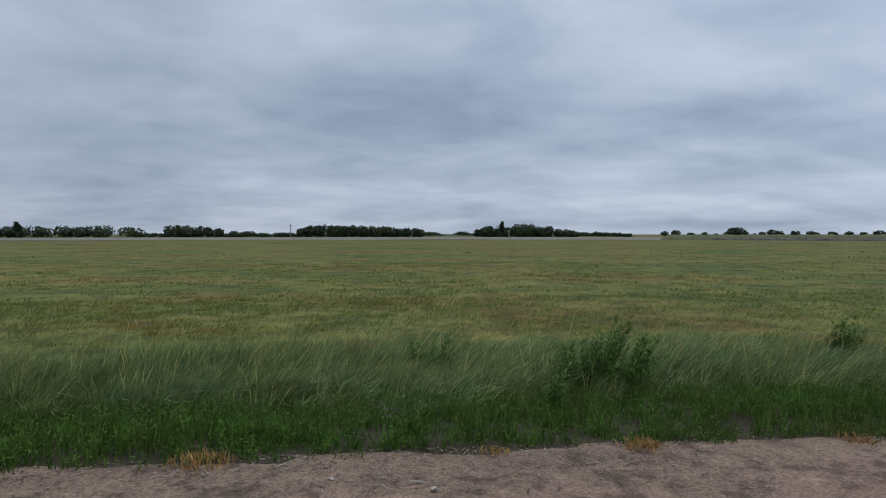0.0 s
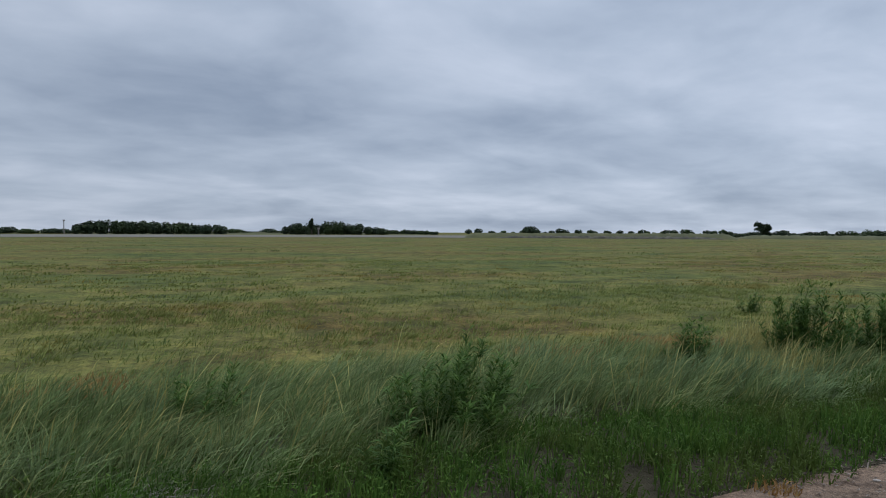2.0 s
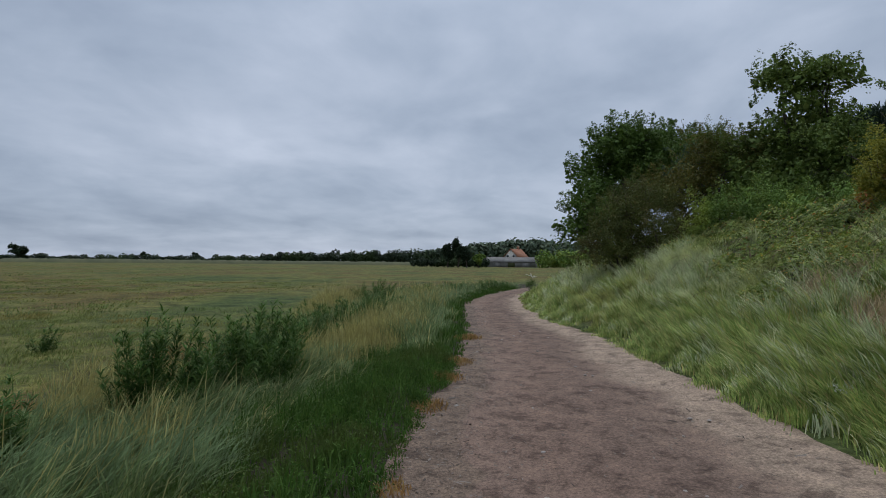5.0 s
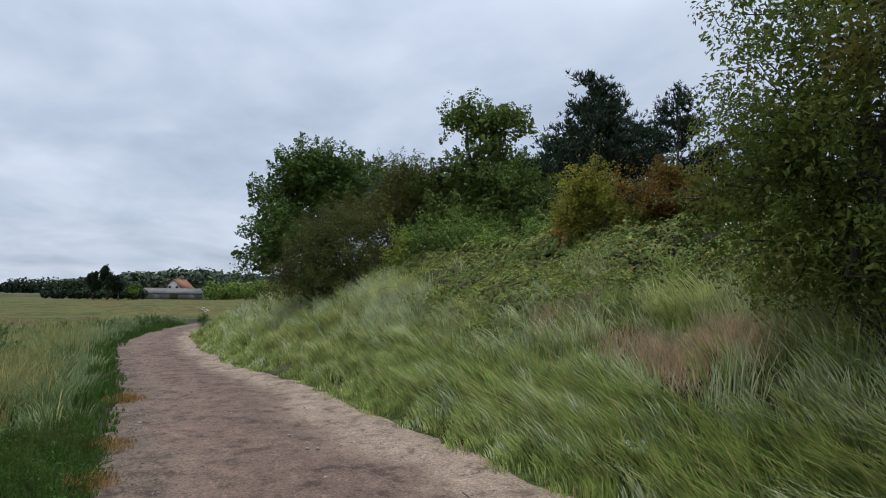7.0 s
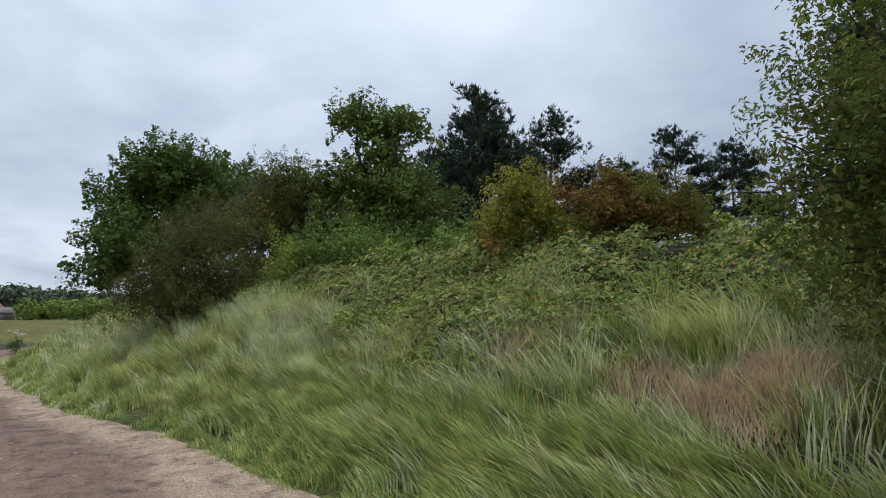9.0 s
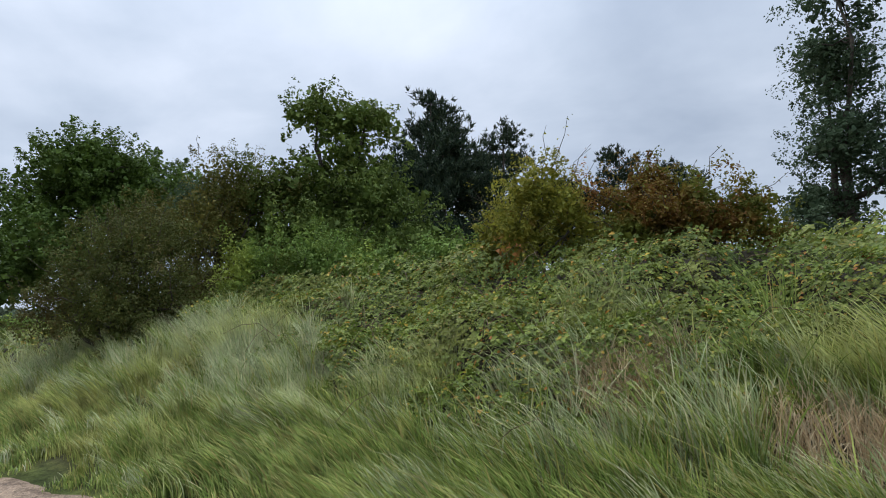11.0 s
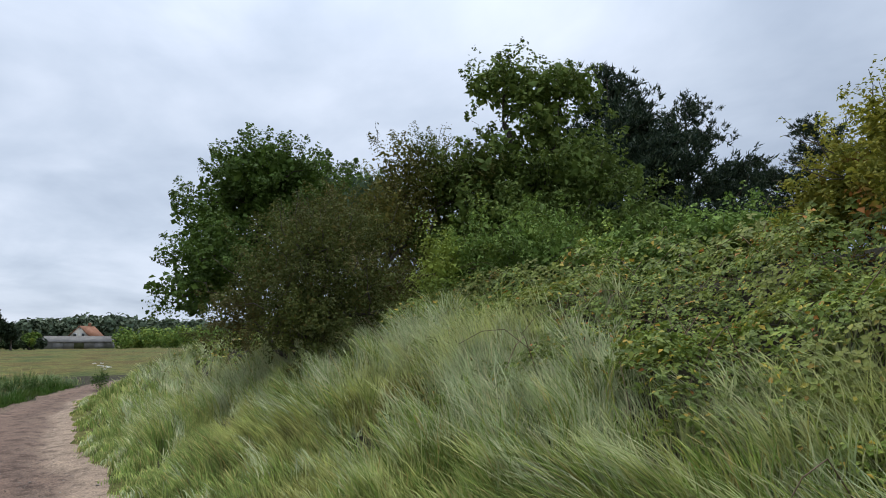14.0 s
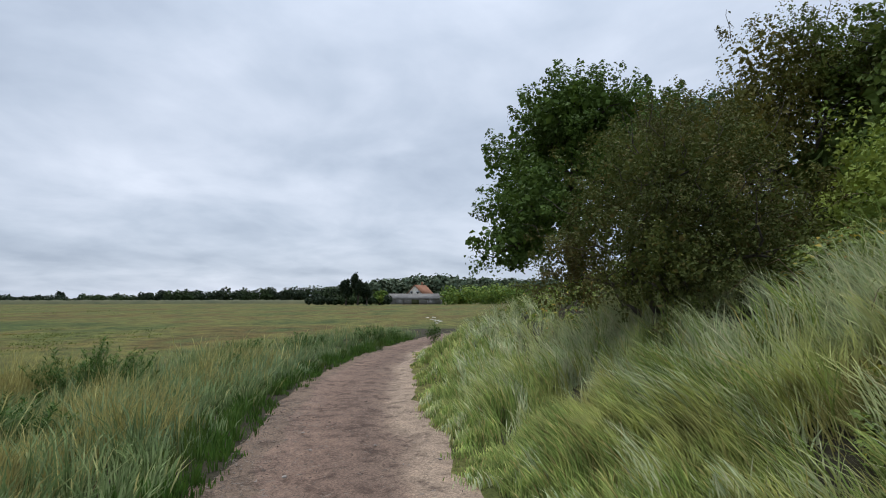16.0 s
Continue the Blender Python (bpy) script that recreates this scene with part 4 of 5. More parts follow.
def gable_wall(size, centre, rise):
    """A walled block with gable ends along x."""
    L, S, H = size
    v = []
    for x in (-L / 2, L / 2):
        v += [(x, -S / 2, 0), (x, S / 2, 0), (x, S / 2, H), (x, 0, H + rise), (x, -S / 2, H)]
    f = [[0, 1, 2], [0, 2, 4], [4, 2, 3], [5, 7, 6], [5, 9, 7], [9, 8, 7], [0, 5, 6], [0, 6, 1], [1, 6, 7], [1, 7, 2], [4, 9, 5], [4, 5, 0], [2, 7, 8], [2, 8, 3], [3, 8, 9], [3, 9, 4]]
    return np.array(v, float) + np.array(centre), np.array(f)


# ---- far distance ----
def far_house():
    x, y = polar(87.6, 215)
    root = new("house")
    root.location, root.rotation_euler = (x, y, 0.4), (0, 0, radians(-28))
    child(mesh_object("wall", *gable_wall((7.0, 5.6, 3.4), (0, 0, -0.5), 2.6), PLASTER), root)
    child(mesh_object("roof", *gable((7.0, 5.6, 2.6), (0, 0, 3.05)), ROOF_RED), root)
    child(mesh_object("chimney", *box((0.6, 0.6, 1.4), (1.8, 0.3, 5.9)), ROOF_RED), root)
    for k, (wy, wz) in enumerate(((-1.2, 3.0), (1.2, 3.0), (-1.4, 1.0), (1.4, 1.0))):
        w = child(mesh_object("window", *box((0.12, 1.0, 1.1), (-3.53, wy, wz)), WHITE), root)
        child(mesh_object("pane", *box((0.06, 0.8, 0.9), (-3.6, wy, wz)), PANE), w)
    tagged(root, "small cream house with an orange tiled roof", "house")
    x, y = polar(87.2, 195)
    shed = new("barn")
    shed.location, shed.rotation_euler = (x, y, 0.2), (0, 0, radians(84))
    child(mesh_object("wall", *gable_wall((15.5, 6, 1.9), (0, 0, -0.5), 1.2), SHEET), shed)
    child(mesh_object("roof", *gable((15.5, 6, 1.3), (0, 0, 1.5)), ROOF_GREY), shed)
    for k in range(3):
        child(mesh_object("door", *box((2.2, 0.12, 1.6), (-5 + 4.6 * k, 3.03, 0.2)), BERM if k == 1 else SHEET), shed)
    tagged(shed, "long low grey barn with a weathered sheet roof", "barn")


def far_bank(name, az0, az1, dist, height, width, mat, label, rough=0.25, seed=0, ends=0.15):
    """A long low bank along an arc about the marsh."""
    r = rng(seed)
    n = int(max(24, (az1 - az0) * 6))
    az = np.linspace(az0, az1, n)
    prof = np.array([[-0.5, -0.6], [-0.3, 0.4], [-0.12, 0.9], [0.1, 1.0], [0.35, 0.6], [0.5, -0.6]])
    k = len(prof)
    v = np.zeros((n, k, 3))
    u = np.linspace(0, 1, n)
    env = np.clip(np.minimum(u, 1 - u) / ends, 0, 1) ** 0.7
    for j, (o, h) in enumerate(prof):
        d = dist + o * width
        v[:, j, 0] = d * np.sin(np.radians(az))
        v[:, j, 1] = d * np.cos(np.radians(az))
        v[:, j, 2] = -0.25 + (h * height + r.uniform(-1, 1, n) * rough * height * (0 < j < k - 1)) * (env if h > 0 else 1)
    ii, jj = np.meshgrid(np.arange(n - 1), np.arange(k - 1), indexing="ij")
    q_ = (ii * k + jj).ravel()
    ob = mesh_object(name, v.reshape(-1, 3), np.stack([q_, q_ + 1, q_ + k + 1, q_ + k], 1), mat)
    return tagged(ob, label, "bank", kind="structure")


def far_strip(name, az0, az1, d0, d1, z, mat, label):
    az = np.radians(np.linspace(az0, az1, 60))
    wob = 1 + 0.05 * waves(np.degrees(az), az * 0, 0.4, 44)
    v = []
    for d, w in ((d0, wob), (d1, 1.0)):
        v.append(np.stack([d * w * np.sin(az), d * w * np.cos(az), np.full(60, z)], 1))
    v = np.concatenate(v)
    i = np.arange(59)
    ob = mesh_object(name, v, np.stack([i, i + 60, i + 61, i + 1], 1), mat)
    return tagged(ob, label, "sand flat", kind="structure")


far_strip("sand_flat", -60, 20.5, 200, 330, -0.12, MUD, "pale tidal sand beyond the marsh")
far_bank("far_shore", -60, 17.2, 420, 1.3, 30, BERM, "low dark far shore", 0.15, 1)
far_bank("sea_wall", 19.6, 43.5, 205, 1.75, 14, BERM, "grassy ridge beyond the marsh", 0.10, 2, 0.05)
far_bank("stone_facing", 22.5, 42.5, 199.5, 0.75, 5, ROCK, "dark stone facing at the foot of the ridge", 0.35, 3, 0.1)
far_bank("marsh_edge_bank", 43, 86, 235, 1.25, 14, BERM, "low grassy bank at the edge of the marsh", 0.12, 4, 0.04)


def heads(*hs):
    return lambda u: float(np.interp(u, np.linspace(0, 1, len(hs)), hs))


far_wood("far_hedge", -60, -27, 400, 10, heads(5, 6, 6.5, 5, 6.5, 6.5), "dark far hedge of trees", L_FAR, 1.0, 60, 200)
far_wood("far_hedge", -27, -24.4, 410, 8, heads(2.5, 2.5), "low far hedge", L_FAR, 0.8, 14, 201)
far_wood("far_wood", -24.4, -20.2, 400, 10, heads(7, 6.5, 6.3, 5), "dark far clump of trees", L_FAR, 1.0, 16, 202, bump=0.12)
far_wood("far_hedge", -20.2, -13.4, 410, 8, heads(3, 3.4, 2.6, 3), "low far hedge with gaps", L_FAR, 0.8, 22, 203, bump=0.4)
far_wood("far_wood", -13.4, -4.7, 385, 16, heads(5, 7.3, 7.2, 7.2, 7, 6.6, 6.4), "dense dark green far wood", L_FAR, 1.0, 40, 204, bump=0.1)
far_wood("far_wood", -4.5, -1.9, 390, 8, heads(5.4, 5.6, 5), "very dark far clump of conifers", L_PINE, 0.8, 12, 205, bump=0.1)
far_wood("far_hedge", -1.9, 3.2, 420, 8, heads(2, 3.4, 2, 3.4, 1.6), "scattered far bushes", L_FAR, 0.8, 12, 206, bump=0.5)
far_wood("far_wood", 3.2, 12.6, 400, 16, heads(4.5, 7, 6, 8.3, 8, 7, 6.5, 5, 4), "far wood with an uneven top", L_FAR, 1.0, 44, 207, bump=0.3)
far_wood("far_hedge", 12.4, 17.3, 420, 8, heads(3.2, 3, 2.8, 2), "low far scrub by the shore", L_FAR, 0.8, 26, 208, bump=0.25)
far_wood("ridge_bushes", 20, 43.5, 207, 4, heads(1.4, 1.2, 1.5, 1.3, 1.2, 1.4, 1.3), "dark bushes along the ridge top", L_FAR, 0.42, 52, 209, z0=1.2, bump=0.65, category="bushes", spread=0.9)
far_wood("ridge_bushes", 25.3, 26.4, 207, 2, heads(2.2, 2.4), "taller bushes on the ridge", L_FAR, 0.42, 5, 210, z0=1.3, category="bushes", spread=0.7)
far_wood("far_hedge", 43.5, 64, 270, 10, heads(2.2, 2.6, 2.3, 3.0, 2.4, 3.0, 3.4), "low dark hedge across the marsh", L_FAR, 0.6, 70, 211, bump=0.4)
far_wood("far_wood", 64, 82, 300, 14, heads(4.6, 5.2, 6.2, 6.6, 7, 7.4), "far belt of dark trees", L_FAR, 0.8, 70, 212, bump=0.3)
far_wood("hill_wood", 79, 100, 330, 30, heads(7.5, 8.5, 11.5, 13.2, 13.8, 12.5, 12, 12, 12), "hazy green wooded rise behind the house", L_HAZE, 1.5, 130, 213, bump=0.12)
far_wood("far_hedge", 78, 84.9, 178, 6, heads(2.6, 2.8, 2.9, 2.6), "hedge beside the barn", L_FAR, 0.45, 30, 214, bump=0.3)
far_wood("far_wood", 89.6, 98, 186, 12, heads(4.6, 5.5, 6, 6), "scrub trees beside the barn", L_MID, 0.5, 26, 215, bump=0.3)


def far_tree(az, dist, height, width, label, seed, mat=None, leaf=0.35, lobes=5):
    r = rng(seed)
    x, y = polar(az, dist)
    ls = []
    for k in range(lobes):
        a = r.uniform(0, 6.28)
        ls.append((x + math.cos(a) * width * 0.24, y + math.sin(a) * width * 0.24, height * (0.3 + 0.45 * (k + 0.5) / lobes), width * 0.32, width * 0.32, height * 0.24))
    return tree("far_tree", (x, y), ls, 110, 9, 0.6, leaf, mat or L_FAR, label, "tree", seed, trunk_r=0.22, limb_every=14, shell=0.3)


far_tree(45.7, 250, 6.3, 6.5, "lone rounded tree on the marsh edge", 230)
for k, (a_, h_, w_) in enumerate(((81.2, 7.2, 3.2), (82.2, 8.6, 3.6), (83.0, 6.2, 3.0))):
    far_tree(a_, 165, h_, w_, "dark tall tree in front of the wood", 231 + k)
far_tree(84.1, 170, 4.0, 4.2, "rounded green tree beside the barn", 235, L_MID)
for k, (a_, h_) in enumerate(((-35.0, 8), (5.6, 9.5), (54.4, 5.0), (58.5, 5.2))):
    far_tree(a_, 330, h_, 3.4 if k < 2 else 3, "slim far tree above the hedge", 240 + k)


def mast(az, dist, height, label):
    x, y = polar(az, dist)
    root = new("mast")
    root.location = (x, y, -0.2)
    child(mesh_object("pole", *tube([(0, 0, 0), (0, 0, height * 0.6), (0, 0, height)], (0.3, 0.26, 0.2), 6), SHEET), root)
    child(mesh_object("cap", *box((0.9, 0.9, 0.8), (0, 0, height)), SHEET), root)
    return tagged(root, label, "mast")


mast(-14.1, 395, 7.4, "slim grey mast beside the far wood")
mast(6.2, 260, 3.0, "thin pale pole on the sand flat")
far_house()

# ---- trees and shrubs on the bank ----
tree("sycamore_tree", (31.0, 0.4), [(31, 0.4, 5.2, 3.5, 3.5, 2.8), (30.5, 1.6, 3.9, 2.7, 2.5, 2.0), (31.4, -1.4, 6.2, 2.8, 2.8, 2.1), (30.6, 0.6, 6.6, 2.0, 2.0, 1.6), (31.5, -3.6, 5.8, 2.5, 2.4, 2.1), (30.6, 2.4, 2.9, 1.8, 1.6, 1.3)],
     640, 90, 0.5, 0.088, L_SYC, "dense dark green sycamore at the end of the bank", "tree", 300, trunk_r=0.3, aspect=0.9)
tree("young_ash_tree", (27, -2.2), [(27, -2.2, 5.4, 1.2, 1.3, 1.2), (26.6, -1.6, 4.4, 1.4, 1.4, 1.2)], 60, 40, 0.45, 0.11, L_POPLAR, "small pale green tree behind the thorn bushes", "tree", 301, trunk_r=0.09, shell=0.3)
tree("hawthorn_bush", (19.9, 1.7), [(19.9, 1.7, 2.4, 1.6, 1.45, 1.35), (19.3, 2.3, 1.7, 1.2, 1.0, 0.95), (20.5, 1.0, 2.9, 1.4, 1.3, 1.1), (20.6, 2.5, 1.7, 1.2, 0.9, 0.9), (19.2, 1.0, 1.9, 1.1, 1.0, 1.0), (20.6, 0.2, 1.8, 1.5, 1.3, 1.0)],
     560, 92, 0.27, 0.04, L_THORN, "dusky grey green hawthorn bush on the bank", "bush", 302, fill=1.7, trunk_r=0.1, stems=4, limb_every=7, sprigs=60)
tree("blackthorn_bush", (22.5, -1.1), [(22.5, -1.2, 4.7, 1.4, 1.4, 1.4), (22.2, -0.4, 3.6, 1.5, 1.4, 1.5), (21.8, -1.7, 4.4, 1.4, 1.3, 1.6), (23.0, 0.2, 3.3, 1.5, 1.3, 1.5), (22.2, -0.4, 2.1, 1.8, 1.7, 1.2), (21.5, -1.4, 2.6, 1.7, 1.6, 1.4), (21.6, 0.8, 1.5, 1.5, 1.2, 1.0)],
     520, 72, 0.32, 0.052, L_BROWN, "brownish blackthorn bush thinning at the top", "bush", 303, trunk_r=0.11, stems=4, limb_every=6, sprigs=80)
tree("ash_tree", (21.2, -3.6), [(21.6, -3.1, 6.9, 1.1, 1.1, 1.1), (20.8, -4.1, 6.7, 1.2, 1.2, 0.9), (21.2, -3.5, 5.5, 1.7, 1.6, 1.3), (20.3, -4.2, 4.4, 1.9, 1.8, 1.5), (21.6, -2.6, 4.3, 1.7, 1.6, 1.5), (20.6, -3.2, 3.3, 2.1, 2.0, 1.3), (19.6, -4.6, 3.3, 1.8, 1.6, 1.2), (22.4, -2.4, 3.2, 1.8, 1.7, 1.4)],
     440, 62, 0.46, 0.1, L_ASH, "ash tree with an open airy top", "tree", 304, trunk_r=0.13, stems=2, limb_every=5, shell=0.45, sprigs=70)
tree("sallow_bush", (18.6, -1.1), [(18.6, -1.1, 2.6, 1.3, 1.2, 1.0), (17.9, -1.5, 2.4, 1.2, 1.1, 0.9), (19.2, -0.5, 2.5, 1.1, 1.0, 0.95), (18.4, -2.3, 2.9, 1.3, 1.2, 0.9), (19.4, -0.6, 1.9, 1.5, 1.3, 0.8), (17.6, -2.2, 2.1, 1.6, 1.3, 0.8)],
     260, 66, 0.36, 0.055, L_MID, "fresh green sallow bush on the bank", "bush", 305, trunk_r=0.07, stems=4, limb_every=4, sprigs=25)
tree("sallow_bush", (17.0, -2.6), [(17.0, -2.6, 2.6, 1.2, 1.1, 0.7), (16.0, -3.2, 2.7, 1.2, 1.1, 0.6)], 130, 60, 0.36, 0.065, L_MID, "low yellowish green sallow bush", "bush", 306, trunk_r=0.05, stems=3, limb_every=4, sprigs=14)
tree("buckthorn_bush", (13.3, -2.1), [(13.3, -2.1, 3.35, 0.6, 0.6, 0.65), (13.85, -2.2, 3.0, 0.6, 0.6, 0.65), (12.85, -2.2, 2.95, 0.55, 0.5, 0.65), (13.5, -1.7, 2.7, 0.65, 0.5, 0.55), (14.3, -2.4, 2.75, 0.6, 0.6, 0.6)], 170, 76, 0.3, 0.046, L_YEL, "yellow green bush turning red in places", "bush", 307, trunk_r=0.05, stems=4, limb_every=3, sprigs=45, shell=0.5)
tree("buckthorn_bush", (11.9, -2.7), [(11.9, -2.7, 3.2, 0.55, 0.5, 0.6), (11.4, -2.9, 3.0, 0.55, 0.5, 0.6), (12.4, -2.8, 2.95, 0.5, 0.5, 0.65), (10.9, -3.0, 2.85, 0.6, 0.5, 0.5), (11.7, -2.3, 2.7, 0.65, 0.5, 0.5)], 160, 76, 0.3, 0.046, L_RED, "bush with rusty red and yellow leaves", "bush", 308, trunk_r=0.05, stems=4, limb_every=3, sprigs=40, shell=0.5)
tree("willow_tree", (7.0, -0.5), [(7.1, -0.3, 3.6, 1.15, 1.1, 1.2), (7.4, 0.0, 2.5, 1.0, 0.9, 1.0), (6.6, -0.6, 4.5, 1.2, 1.1, 1.1), (6.4, 0.2, 2.7, 1.2, 0.8, 1.2), (5.9, -0.6, 3.6, 1.3, 1.0, 1.3), (6.9, 0.1, 1.6, 0.9, 0.7, 0.7), (7.4, -0.3, 1.9, 0.9, 0.8, 0.9), (7.9, -0.8, 1.9, 0.7, 0.7, 0.6)],
     520, 75, 0.34, 0.055, L_WILLOW, "leafy willow with slender olive green leaves", "tree", 309, trunk_r=0.12, stems=4, limb_every=3, aspect=0.36, sprigs=90, fill=1.3)
tree("poplar_tree", (12.9, -15.3), [(12.9, -15.3, 6.5, 1.9, 1.9, 2.0), (13.3, -15.6, 9.0, 1.7, 1.7, 2.0), (12.7, -15.0, 11.3, 1.3, 1.3, 1.8), (11.6, -15.2, 6.0, 1.3, 1.3, 1.3), (13.8, -15.4, 4.8, 1.8, 1.8, 1.5)],
     260, 60, 0.6, 0.10, L_POPLAR, "tall grey green poplar behind the bank", "tree", 310, trunk_r=0.24, limb_every=3, shell=0.35)
pine((28.2, -12.5), 10.1, 2.4, "tall dark pine with an open crown", 320, bare=0.15)
pine((31.0, -20.4), 11.6, 3.0, "dark pine beside a taller one", 321, bare=0.12)
pine((26.2, -11.6), 7.2, 2.7, "dark broad pine with low boughs", 322, bare=0.12)
pine((26.2, -8.2), 4.6, 2.6, "low spreading dark pine behind the ash", 326, bare=0.05)
pine((34.0, -37.0), 14.5, 3.6, "distant dark pine above the brambles", 323)
pine((30.2, -38.5), 12.6, 3.4, "distant dark pine with several tops", 324)
pine((38.0, -35.5), 12.6, 3.4, "smaller distant dark pine", 325)

# ---- marsh edge weeds ----
for k, (wx, wy, wh, wr, wn_, lab) in enumerate((
        (1.75, 6.7, 0.9, 0.42, 42, "dark green leafy weed clump in long grass"),
        (6.75, 7.8, 1.15, 0.36, 46, "tall dark green weed clump at the marsh edge"),
        (8.05, 7.5, 1.15, 0.5, 56, "broad dark green weed clump with seed spikes"),
        (9.0, 7.8, 1.1, 0.45, 46, "dark weed clump among pale grass"),
        (5.3, 8.1, 0.75, 0.2, 16, "small upright dark weed"),
        (-0.2, 7.6, 0.75, 0.26, 12, "thin weed standing in long grass"),
        (1.05, 5.9, 0.55, 0.1, 5, "single thin weed stem by the verge"),
        (11.8, 8.0, 1.0, 0.4, 36, "dark weed clump beyond pale grass"),
        (15.5, 8.2, 0.9, 0.4, 34, "green weed clump near the path"),
        (18.6, 8.6, 0.8, 0.45, 36, "bushy green weed clump in the grass"),
        (24.5, 8.6, 0.6, 0.5, 36, "weed clump near the bend of the path"),
        (35.0, 6.8, 0.7, 0.7, 44, "green weed clump at the bend"),
        (22.4, 9.9, 1.0, 0.7, 60, "broad bushy green weed clump in pale grass"),
        (19.6, 9.6, 0.6, 0.35, 24, "low green weed clump in pale grass"),
        (28.5, 9.4, 0.7, 0.6, 40, "green weed clump beside the bend of the path"),
        (31.5, 8.6, 0.7, 0.6, 40, "leafy weed clump near the far bend"),
        (13.6, 8.3, 0.9, 0.45, 40, "tall weed clump with pale grass round it"),
        (10.6, 12.5, 0.5, 0.2, 12, "small lone weed out on the marsh"))):
    weed((wx, wy), wh, wr, wn_, lab, 400 + 7 * k)

cow_parsley((34.3, 4.75), 0.9, 9, "white flowering herb at the bend of the path", 480)
cow_parsley((7.6, 1.5), 0.35, 3, "small white flower in the bank grass", 481)

# ---- grass and undergrowth ----
verge()
long_grass()
marsh_sward()
patch_of("pale_grass", 20000, [(10.9, 7.5, 0.9), (9.9, 7.3, 0.6), (6.0, 7.3, 0.4), (7.3, 8.6, 0.6), (6.6, 8.1, 0.45), (8.2, 8.7, 0.4), (12.1, 7.35, 0.8), (13.8, 7.1, 0.7), (12.8, 7.3, 0.7), (17.5, 8.0, 0.8), (20.5, 8.6, 0.9), (15.6, 7.4, 0.6), (19.2, 7.6, 0.6), (23.5, 8.4, 0.9), (26.5, 8.8, 1.0), (18.5, 10.2, 1.0), (22.5, 11.2, 1.1)], 0.95, 0.012, G_PALE, "pale straw coloured standing grass", 0.25, 0.2, 500)
patch_of("rusty_herbs", 9000, [(5.2, 8.9, 0.9), (4.2, 9.3, 0.6), (6.4, 9.6, 0.8), (-1.5, 9.2, 0.5), (10.2, 9.4, 1.0)], 0.3, 0.014, G_RUST, "orange brown patch of low marsh herbs", 0.2, 0.4, 510)
patch_of("rusty_verge", 2600, [(9.3, 5.42, 0.26), (10.6, 5.45, 0.28), (7.7, 5.33, 0.2), (13.5, 5.62, 0.28), (1.6, 4.78, 0.13), (3.4, 4.95, 0.13), (-1.8, 4.45, 0.18), (0.4, 4.68, 0.1), (5.4, 5.12, 0.12)], 0.13, 0.01, G_RUST, "rusty low herbs on the path edge", 0.1, 0.4, 520)
patch_of("dead_twigs", 260, [(-0.5, 5.95, 0.28)], 0.3, 0.006, TWIG, "grey dead twigs lying in the grass", 0.6, 0.9, 530)
bank_grass()
down_ = np.array([0.6, 0.35])
patch_of("dead_straw", 4600, STRAW_SPOTS, 0.68, 0.0085, G_STRAW, "brown dead straw standing on the bank foot", 0.15, 0.38, 540, to=down_)
patch_of("straw_tufts", 4200, [(13.2, 1.6, 0.5), (11.2, 1.5, 0.35), (16.6, 1.7, 0.4), (20.5, 3.2, 0.4), (12.2, 1.9, 0.3)], 0.45, 0.009, G_PALE, "faded straw tufts in the bank grass", 0.8, 0.3, 550, to=down_)
patch_of("grass_tussock", 5000, [(15.9, 0.95, 0.55), (14.6, 0.9, 0.45), (17.2, 1.2, 0.4), (12.9, 0.6, 0.45)], 0.95, 0.009, G_BLUE, "tall drooping grey green grass tussock", 0.5, 0.3, 560, to=down_)
brambles()


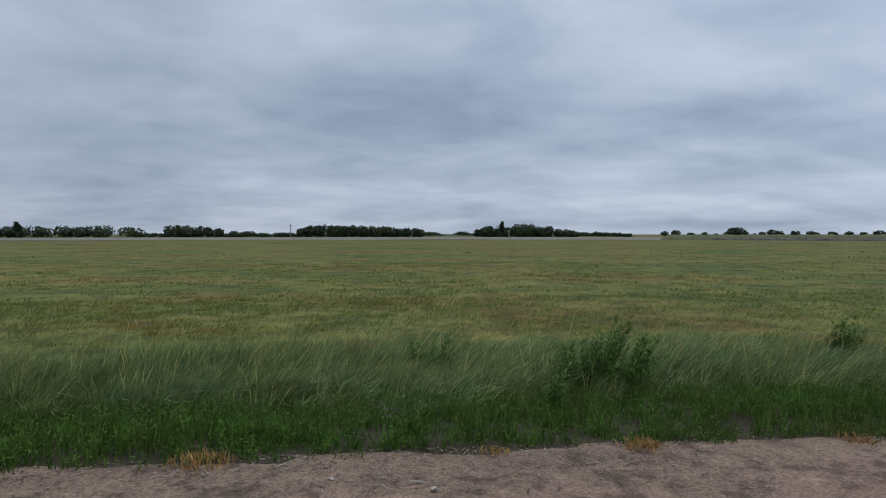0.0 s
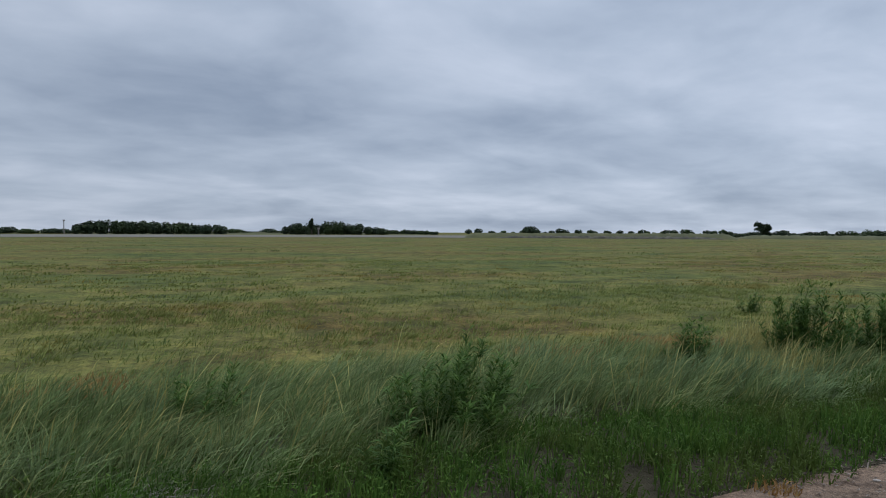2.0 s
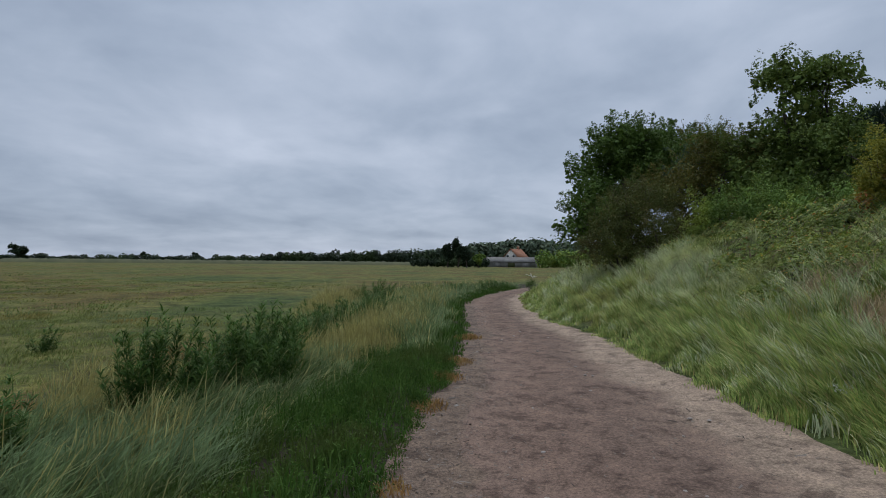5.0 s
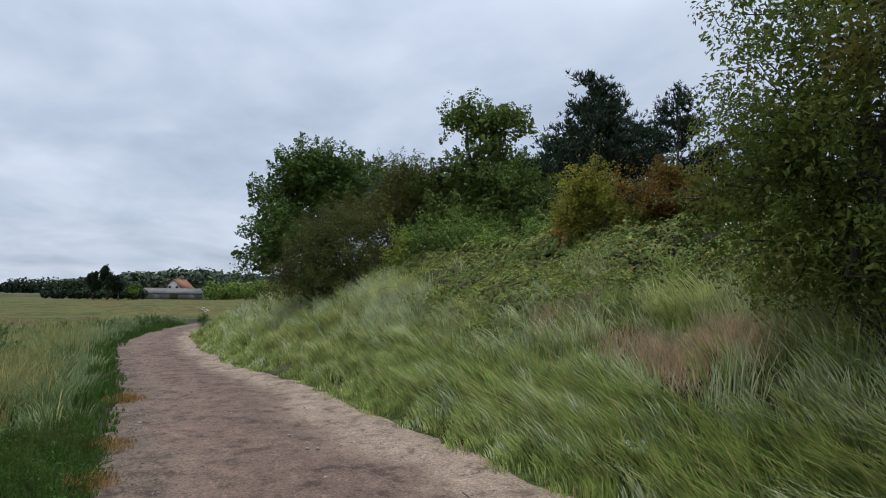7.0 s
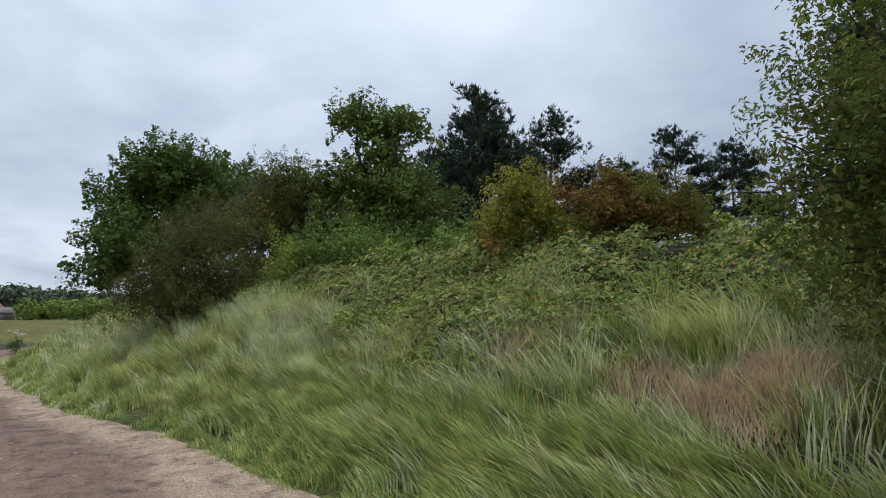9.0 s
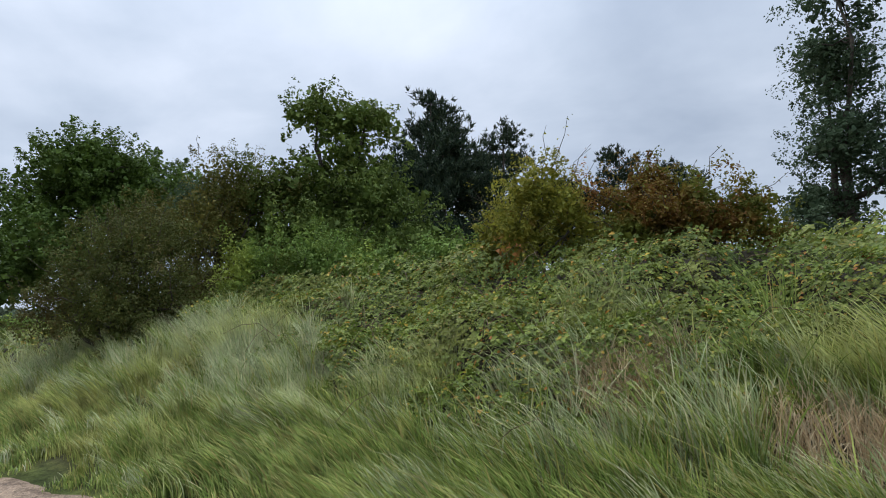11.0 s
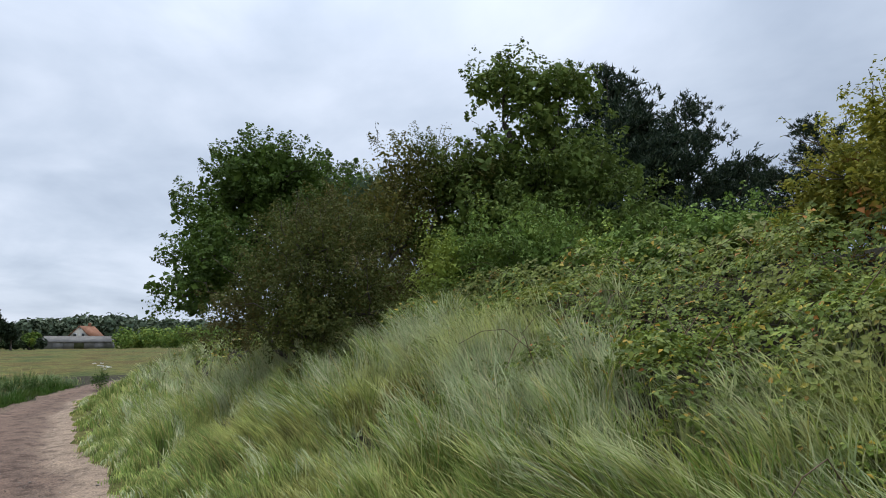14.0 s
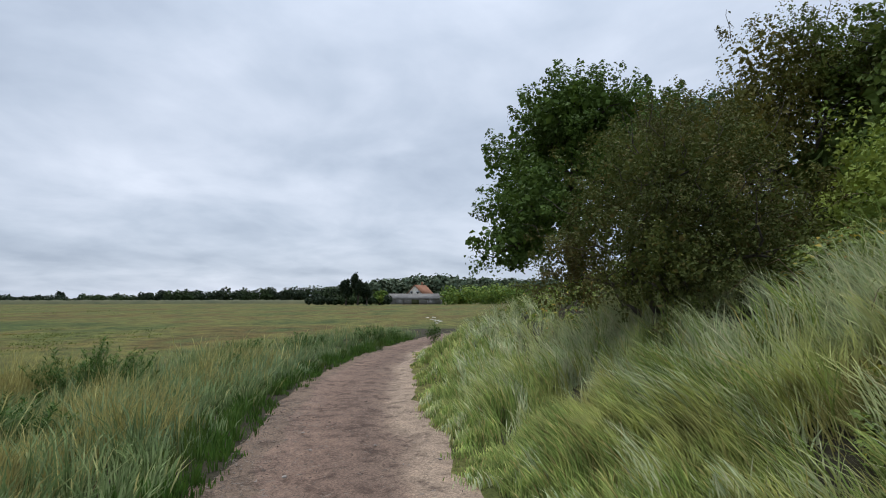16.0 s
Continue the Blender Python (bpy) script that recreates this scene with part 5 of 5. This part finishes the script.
def litter():
    """Wood chips along the marsh side of the path, with a few stones."""
    r = rng(600)
    n = 9000
    x = r.uniform(-4, 22, n)
    a = np.abs(r.normal(size=n)) * 0.45
    y = left_edge(x) + 0.04 - a
    y = np.where(r.uniform(0, 1, n) < 0.3, right_edge(x) + (left_edge(x) - right_edge(x)) * r.uniform(0.05, 0.95, n), y)
    z = -0.1 * np.clip(y / 4, 0, 1) + 0.004
    ln = r.uniform(0.006, 0.024, n) * np.where(r.uniform(0, 1, n) < 0.06, 2.6, 1)
    wd = r.uniform(0.002, 0.006, n) * r.uniform(0.7, 1.6, n)
    th = r.uniform(0, np.pi, n)
    d = np.stack([np.cos(th), np.sin(th), r.normal(size=n) * 0.2], 1) * ln[:, None]
    s = np.stack([-np.sin(th), np.cos(th), r.normal(size=n) * 0.3], 1) * wd[:, None]
    c = np.stack([x, y, z + wd * 0.5], 1)
    up = np.array([0, 0, 1.0]) * wd[:, None] * 0.8
    v = np.stack([c - d - s, c + d * 0.8 - s * 0.9, c + d + s * 0.3, c - d * 0.6 + s, c + up], 1).reshape(-1, 3)
    f = np.array([[0, 1, 4], [1, 2, 4], [2, 3, 4], [3, 0, 4]])
    stuff("wood_chips", (v, (f[None] + 5 * np.arange(n)[:, None, None]).reshape(-1, 3)), CHIPS, "grey brown wood chips scattered along the path", "wood chips")


litter()


def stone_mesh(seed, size):
    r = rng(seed)
    bm = bmesh.new()
    bmesh.ops.create_icosphere(bm, subdivisions=2, radius=size)
    for v in bm.verts:
        v.co = Vector((v.co.x * 1.3, v.co.y, v.co.z * 0.5)) * (1 + 0.25 * noise.noise(v.co * (2.2 / size) + Vector((seed, 0, 0))))
    me = bpy.data.meshes.new("stone")
    bm.to_mesh(me)
    bm.free()
    me.materials.append(STONE)
    return me


STONES = [stone_mesh(k, 0.03) for k in range(5)]
r_ = rng(610)
for k in range(70):
    sx = r_.uniform(-2, 20)
    f_ = r_.uniform(0.06, 0.97)
    sy = float(right_edge(sx) + (left_edge(sx) - right_edge(sx)) * f_)
    st = new("stone", STONES[k % 5])
    st.location = (sx, sy, -0.1 * min(1, max(0, sy / 4)) + 0.002)
    st.rotation_euler = (0, 0, r_.uniform(0, 6.28))
    sc = r_.uniform(0.25, 0.75)
    st.scale = (sc, sc, sc)
    tagged(st, "small pale stone on the earth path", "stone", "stones on the path")
